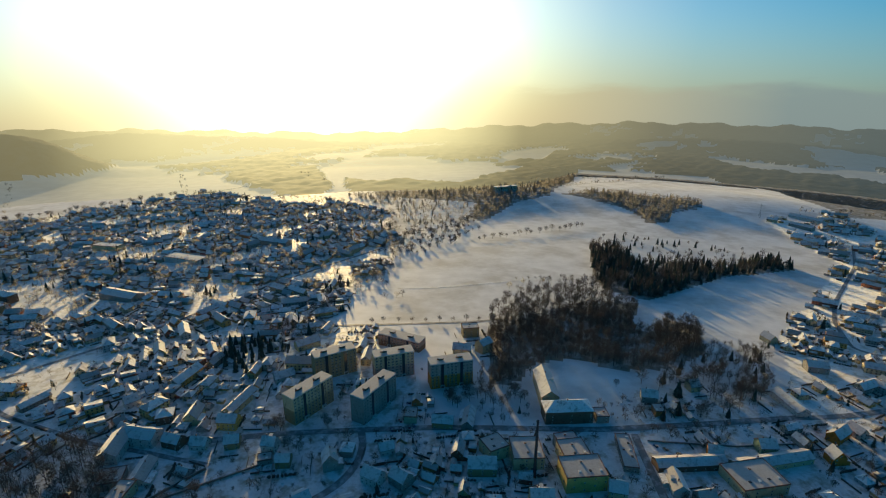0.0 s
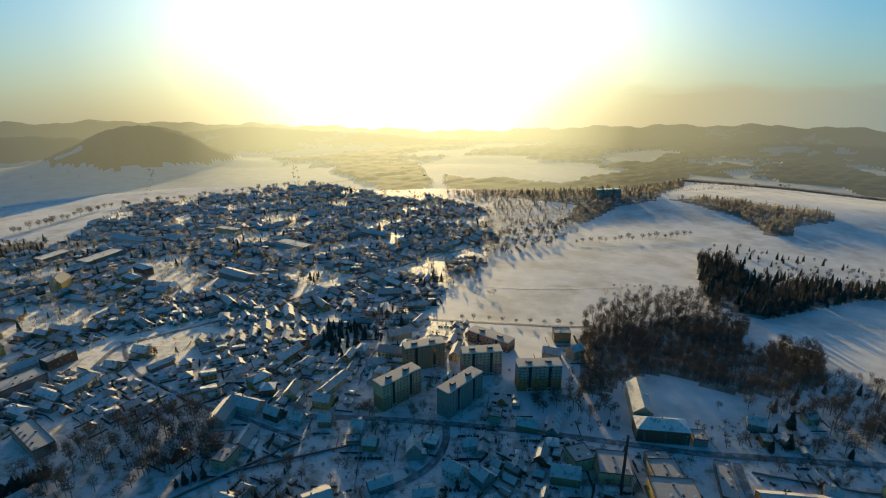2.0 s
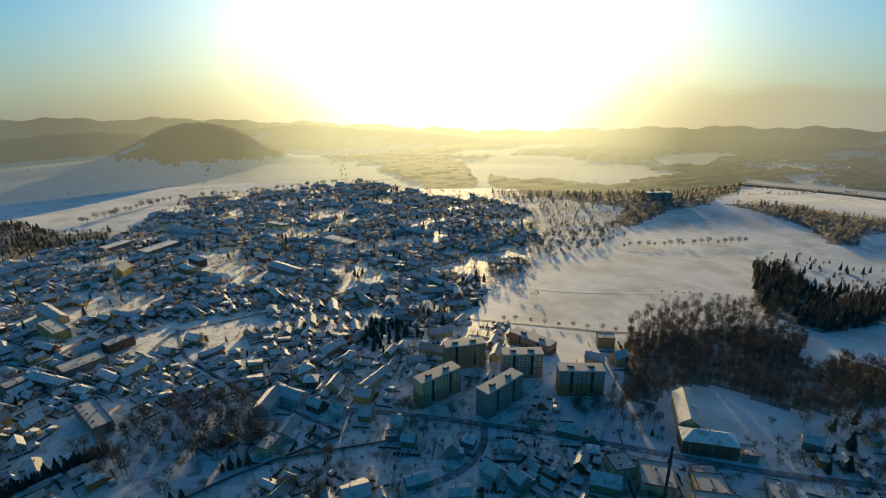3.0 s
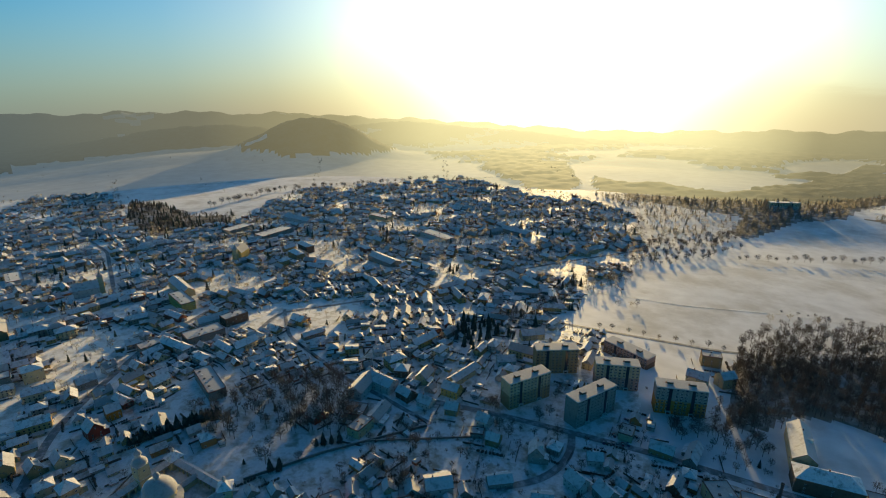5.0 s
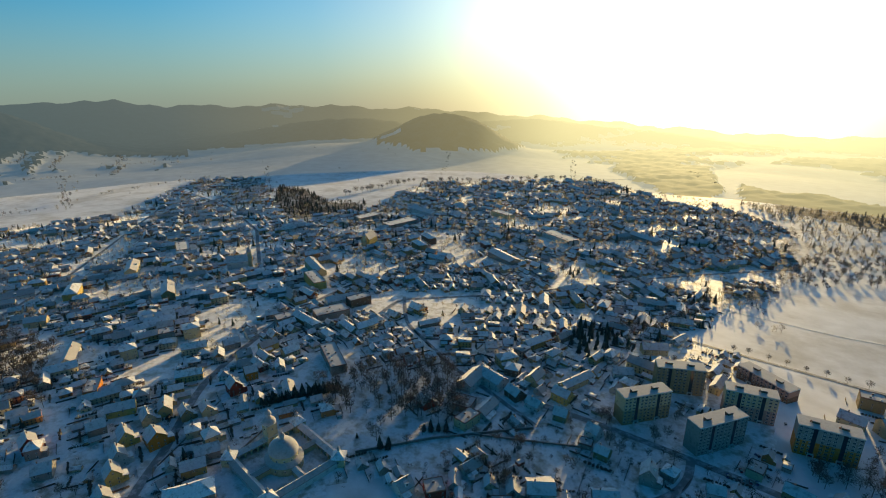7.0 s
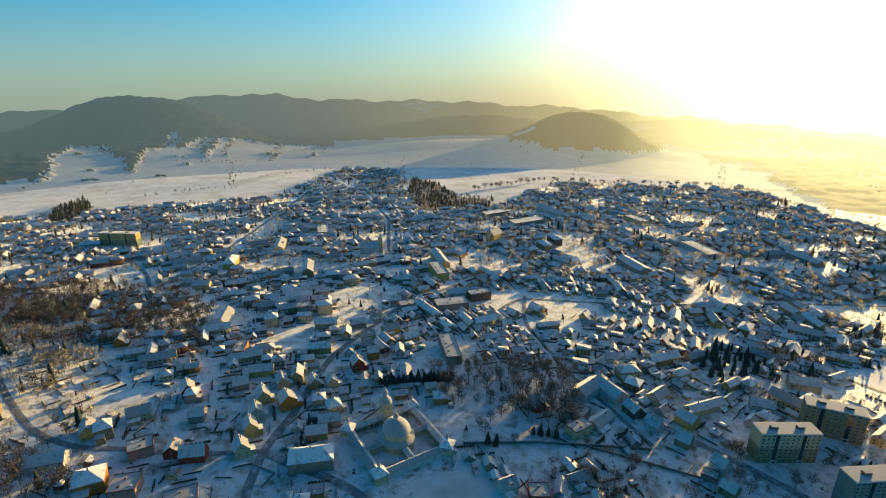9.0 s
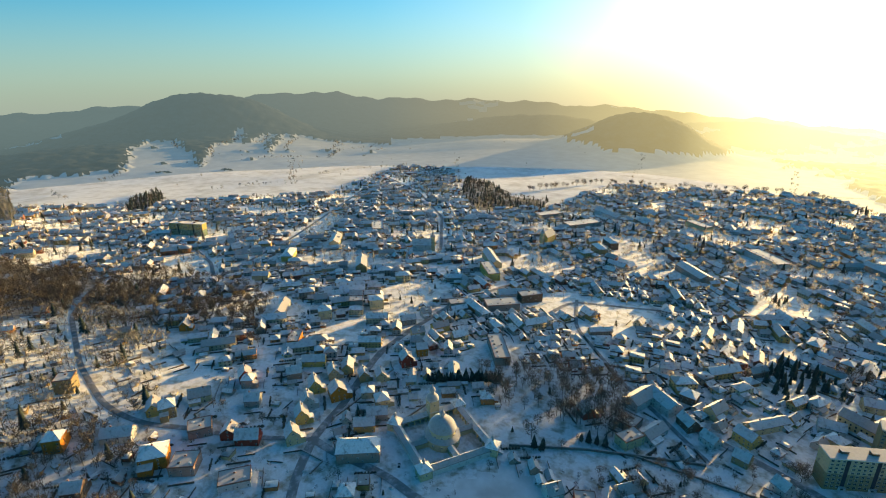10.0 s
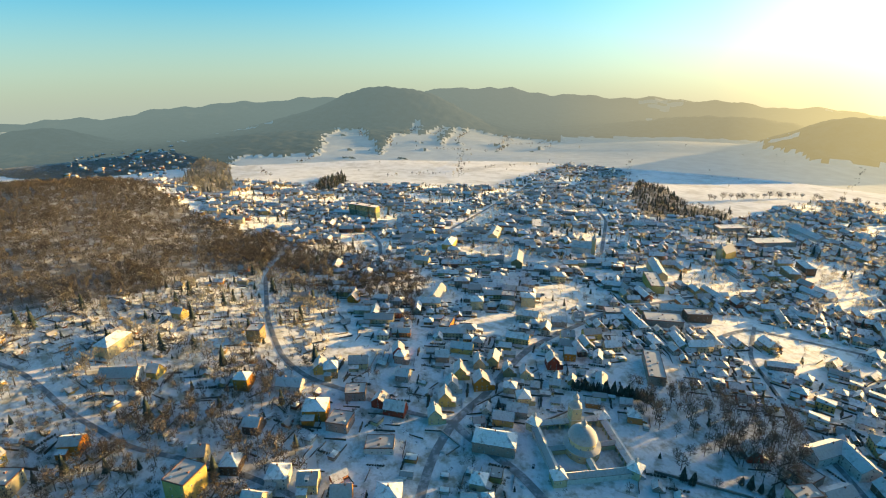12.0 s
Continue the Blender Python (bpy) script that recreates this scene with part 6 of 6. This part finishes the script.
# ---- garden trees, shrubs and fences ----
def garden_growth():
    rng = np.random.default_rng(21)
    n = 6500
    k = rng.integers(len(town), size=n)
    base = np.array([(q[0], q[1]) for q in town])[k]
    a, r = rng.uniform(0, 6.28, n), rng.uniform(9, 19, n)
    x, y = base[:, 0] + r * np.cos(a), base[:, 1] + r * np.sin(a)
    ux, uy = scatter(TOWN, 12, rng)
    void = noisy(ux + 384, uy, 61) > np.where(np.hypot(ux, uy) > 550, 0.4, 0.56)
    extra = [(ux[void], uy[void])] + [scatter(poly, gap, rng) for poly, gap in ((GARDENS, 7.2), ([(-192, 180), (-192, 340), (422, 395), (422, 180)], 10.5))]
    x, y = np.concatenate([x] + [e[0] for e in extra]), np.concatenate([y] + [e[1] for e in extra])
    d, _ = road_near(x, y)
    ok = d > 2
    for px, py, pr in KEEP_OFF:
        ok &= np.hypot(x - px, y - py) > pr * 0.78
    x, y = x[ok], y[ok]
    far = np.hypot(x, y) > 670
    old = inside(GARDENS, x, y) & (noisy(x, y, 30) > 0.1)
    rows = np.stack([x, y, land(x, y), rng.uniform(0, 6.28, len(x)), rng.uniform(0.3, 0.75, len(x)) * np.where(far, 1.6, np.where(old, 1.9, 1.0))], -1)
    close = np.hypot(x, y) < 430
    strew("garden_trees", BARE * 3 + [bare_tree(70, 6, 90, 0.4, 0.5), FIRS[0]], rows[close], WM, "bare garden trees and shrubs between the houses", "trees", rng)
    strew("far_garden_trees", BARE_FAR * 2 + BROWN[:2] + [FIRS_MID[0]], rows[~close], WM, "bare trees between the far houses", "trees", rng)
    # low shrubs and snowed-up garden stuff near by
    sx, sy = [], []
    for poly, gap in (([(-205, 170), (-205, 340), (435, 400), (435, 170)], 5.5), ([(-435, -51), (-435, 166), (-205, 166), (-166, -51)], 6.5), (GARDENS, 8.0)):
        px, py = scatter(poly, gap, rng)
        ok = noisy(px, py, 17) + rng.normal(size=len(px)) * 0.3 > 0.25
        sx.append(px[ok])
        sy.append(py[ok])
    sx, sy = np.concatenate(sx), np.concatenate(sy)
    ok = road_near(sx, sy)[0] > 1
    for px, py, pr in KEEP_OFF:
        ok &= np.hypot(sx - px, sy - py) > pr - 3
    sx, sy = sx[ok], sy[ok]
    shrubs = [[bare_tree(75 + q, 2.6 + 0.5 * q, 46, 0.34, 0.55)[1]] for q in range(4)]
    heap = Mesher()
    heap.ring([(1.3, -0.3), (1.0, 0.5), (0.4, 0.8)], M_ROOF_SNOW, n=7, sx=1.5)
    strew("garden_shrubs", shrubs + [[heap]], np.stack([sx, sy, land(sx, sy), rng.uniform(0, 6.28, len(sx)), rng.uniform(0.6, 1.3, len(sx))], -1), [M_TWIG, M_ROOF_SNOW],
          "shrubs, heaps and garden clutter half buried in snow", "shrubs", rng)
    # fences along the plots
    post = Mesher()
    post.box(-7, 7, -0.06, 0.06, -0.5, 1.3, M_BARK)
    hedge = Mesher()
    for k in range(7):
        hedge.ring([(0.85, -0.4), (1.1, 0.7), (0.5, 1.5)], M_TWIG, at=pose(-6.3 + 2.1 * k, 0, 0, 0, 0, 37 * k), n=4, sx=1.2, sy=0.7)
    rows = []
    for px, py, turn, size in town:
        if math.hypot(px, py) < 720:
            for q in (0, 1, 2):
                t = turn + q * math.pi / 2
                fx, fy = px + 11 * math.cos(t), py + 11 * math.sin(t)
                rows.append((fx, fy, float(land(fx, fy)), t + math.pi / 2, 1.0))
    for px, py, pr in KEEP_OFF:
        if pr < 22 and math.hypot(px, py) < 520:
            for q in range(4):
                t = radians(-16 if px < -0.9 * py else 10) + q * math.pi / 2
                fx, fy = px + (pr + 1) * math.cos(t), py + (pr + 1) * math.sin(t)
                if road_near(fx, fy)[0] > 3 and rng.uniform() < 0.7 and all(math.hypot(fx - k[0], fy - k[1]) > k[2] - 3 for k in KEEP_OFF):
                    rows.append((fx, fy, float(land(fx, fy)), t + math.pi / 2, rng.uniform(0.8, 1.3)))
    # plot boundaries on the hillside gardens, along and across the lanes
    gx, gy = scatter(HAND_SET, 14, rng)
    d, way = road_near(gx, gy)
    for px, py, dist, w in zip(gx, gy, d, way):
        t = w + rng.choice([0, math.pi / 2])
        if dist > 8 and rng.uniform() < 0.6 and all(math.hypot(px - q[0], py - q[1]) > q[2] + 2 for q in KEEP_OFF):
            rows.append((px, py, float(land(px, py)), t, rng.uniform(0.7, 1.1)))
    strew("garden_fences", [[post], [hedge], [post]], rows, [M_BARK, M_TWIG], "dark garden fences in the snow", "fences", rng)


garden_growth()


# ---- single trees ----
def tree_thing(name, pair, label, category="tree"):
    base = new(name)
    part("trunk", pair[0], base)
    part("crown", pair[1], base)
    return tagged(base, label, category, "trees")


LONE = [tree_thing("bare_tree", bare_tree(80 + k, 11 + k, 460, 0.2, 0.42), "bare broad-crowned deciduous tree in the snow") for k in range(4)]
SPRUCES = [tree_thing("spruce", conifer(90 + k, 11 + 2 * k, 10, 0.24, 12), "dark green spruce standing in snow") for k in range(3)]
used = set()


def plant(kinds, k, x, y, size):
    o = kinds[k % len(kinds)]
    m = pose(x, y, float(land(x, y)), 0, 0, (x * 37 + y * 11) % 360) @ Matrix.Diagonal((size, size, size, 1))
    if o in used:
        s = o.matrix_basis.to_scale()
        copy_thing(o, m @ Matrix.Diagonal((1 / s.x, 1 / s.y, 1 / s.z, 1)))
    else:
        used.add(o)
        o.matrix_basis = m


def plant_row(kinds, a, b, n, size, jitter=2.0, seed=0):
    rng = np.random.default_rng(seed)
    for k in range(n):
        q = (k + 0.5) / n
        plant(kinds, k, a[0] + (b[0] - a[0]) * q + rng.normal() * jitter, a[1] + (b[1] - a[1]) * q + rng.normal() * jitter, size * rng.uniform(0.75, 1.2))


plant_row(LONE, (60, 935), (300, 1070), 17, 0.95, 2.5, 1)          # along the field boundary
plant_row(LONE, (46, 524), (200, 630), 22, 1.1, 5, 6)         # before the grove
plant_row(LONE, (206, 385), (262, 435), 9, 1.2, 5, 7)
plant_row(LONE, (214, 363), (271, 388), 9, 1.1, 5, 8)
plant_row(LONE, (-87, 532), (64, 539), 10, 0.6, 1, 2)          # along the field road
plant_row(LONE, (205, 712), (98, 690), 9, 0.45, 3, 3)
plant_row(LONE, (-1118, 899), (-1150, 1200), 16, 1.4, 8, 4)      # along the edge of the town
plant_row(LONE, (-1150, 1200), (-824, 1612), 30, 1.4, 8, 9)
plant_row(SPRUCES, (-341, 178), (-310, 232), 34, 0.8, 0.5, 5)   # the trimmed row behind the church
for k, (x, y, size) in enumerate(((-229, 210, 0.8), (-232, 204, 0.9), (-227, 207, 0.7), (-213, 245, 0.8), (-217, 241, 0.9), (-208, 248, 0.75), (-221, 238, 0.7), (-253, 201, 0.4), (-144, 240, 0.8), (-150, 231, 0.5),
                                  (-65, 389, 0.9), (-69, 383, 0.8), (170, 346, 1.0), (184, 352, 1.1), (194, 376, 1.2), (222, 349, 0.9))):
    plant(SPRUCES, k, x, y, size)
rng_trees = np.random.default_rng(31)
for k in range(70):        # round the flats, the school and the park edge
    cx, cy, r = ((-95, 343, 36), (40, 372, 28), (13, 379, 23), (183, 365, 45), (-246, 226, 33), (-156, 252, 26), (-389, -168, 77))[k % 7]
    a, q = rng_trees.uniform(0, 6.28), r * math.sqrt(rng_trees.uniform())
    x, y = cx + q * math.cos(a), cy + q * math.sin(a)
    if all(math.hypot(x - px, y - py) > pr * 0.75 for px, py, pr in KEEP_OFF):
        plant(LONE, k, x, y, rng_trees.uniform(0.6, 1.1))


# ---- garden walls ----
M_STONE = mat("rough_stone", (0.19, 0.175, 0.155), 0.85, 0.2, second=(0.1, 0.09, 0.08), scale=1.2, amount=0.5)
def garden_wall(points, high=1.6):
    base = new("garden_wall")
    for (x0, y0), (x1, y1) in zip(points, points[1:]):
        n = max(1, int(math.hypot(x1 - x0, y1 - y0) / 6))
        for k in range(n):
            ax, ay, bx, by = x0 + (x1 - x0) * k / n, y0 + (y1 - y0) * k / n, x0 + (x1 - x0) * (k + 1) / n, y0 + (y1 - y0) * (k + 1) / n
            l, z = math.hypot(bx - ax, by - ay), float(land((ax + bx) / 2, (ay + by) / 2))
            m = Mesher()
            m.box(-l / 2, l / 2, -0.25, 0.25, -1.5, high, M_STONE)
            m.box(-l / 2, l / 2, -0.35, 0.35, high, high + 0.2, M_ROOF_SNOW)
            part("wall_bay", m, base, at=pose((ax + bx) / 2, (ay + by) / 2, z, 0, 0, math.degrees(math.atan2(by - ay, bx - ax))))
    return tagged(base, "low stone garden wall capped with snow", "wall", "garden walls")


garden_wall([(-242, 190), (-212, 234), (-176, 276), (-161, 293)], 2.0)
garden_wall([(-192, 258), (-147, 284), (-118, 301)], 1.4)
garden_wall([(-118, 301), (-107, 257)], 1.4)
garden_wall([(-334, 95), (-349, 123), (-372, 160)], 1.4)
garden_wall([(-322, 115), (-304, 137), (-317, 172)], 1.6)
garden_wall([(-309, 61), (-291, 71), (-284, 60)], 1.2)
garden_wall([(150, 323), (212, 316), (266, 319)], 1.2)
garden_wall([(-426, 26), (-395, 15), (-384, 0)], 1.2)


# ---- parked cars ----
M_PAINT = mat("car_paint", (0.2, 0.2, 0.2), 0.3, 0.5, rand=[(0.03, 0.03, 0.035), (0.25, 0.26, 0.28), (0.3, 0.02, 0.02), (0.02, 0.05, 0.15), (0.5, 0.5, 0.5), (0.05, 0.08, 0.06)])
M_TYRE = mat("tyre_rubber", (0.02, 0.02, 0.02), 0.9, 0.2)


def make_car():
    base = new("car")
    m = Mesher()
    m.add([(-0.85, -2.1, 0.3), (0.85, -2.1, 0.3), (0.85, 2.1, 0.3), (-0.85, 2.1, 0.3), (-0.85, -2.05, 0.8), (0.85, -2.05, 0.8), (0.85, 2.05, 0.75), (-0.85, 2.05, 0.75)],
          [(3, 2, 1, 0), (4, 5, 6, 7), (0, 1, 5, 4), (1, 2, 6, 5), (2, 3, 7, 6), (3, 0, 4, 7)], M_PAINT)
    part("body", m, base)
    m = Mesher()
    m.add([(-0.8, -1.6, 0.79), (0.8, -1.6, 0.79), (0.8, 0.9, 0.79), (-0.8, 0.9, 0.79), (-0.65, -1.2, 1.42), (0.65, -1.2, 1.42), (0.65, 0.2, 1.42), (-0.65, 0.2, 1.42)],
          [(0, 1, 5, 4), (1, 2, 6, 5), (2, 3, 7, 6), (3, 0, 4, 7)], M_GLASS)
    part("cabin", m, base, "dark cabin windows")
    m = Mesher()
    m.box(-0.68, 0.68, -1.25, 0.25, 1.42, 1.52, M_ROOF_SNOW)
    part("roof", m, base, "snow-dusted roof")
    wheel = Mesher()
    wheel.ring([(0.31, -0.1), (0.31, 0.1)], M_TYRE, n=10)
    wheel = wheel.mesh("wheel")
    for x in (-0.8, 0.8):
        for y in (-1.3, 1.3):
            part("wheel", wheel, base, at=pose(x, y, 0.31, 0, 90, 0))
    return tagged(base, "parked car with snow on its roof", "car", "parked cars")


car = make_car()
rng_cars = np.random.default_rng(41)
spots = [(-38 + 3.0 * k, 334 + 1.0 * k, 20) for k in range(6)] + [(-33 + 3.0 * k, 346 + 1.0 * k, 25) for k in range(6)] + [(-100 + 2.9 * k, 507, 0) for k in range(9)] + \
        [(13 + 11 * k, 324, 90) for k in range(4)] + [(153, 317, 30), (160, 314, 40), (167, 309, 70), (77, 324, 90), (-28, 369, 70), (-19, 422, 10), (38, 474, 40), (-310, 83, 40), (-285, 103, 55), (-262, 114, 60)]
for k, (x, y, turn) in enumerate(spots):
    x, y = x + rng_cars.normal() * 0.4, y + rng_cars.normal() * 0.4
    lift = max(0.34 if road_near(x, y)[0] < 0 else 0.02, 0)
    m = pose(x, y, float(land(x, y)) + lift, 0, 0, turn + rng_cars.normal() * 4)
    if k == 0:
        car.matrix_basis = m
    else:
        copy_thing(car, m)
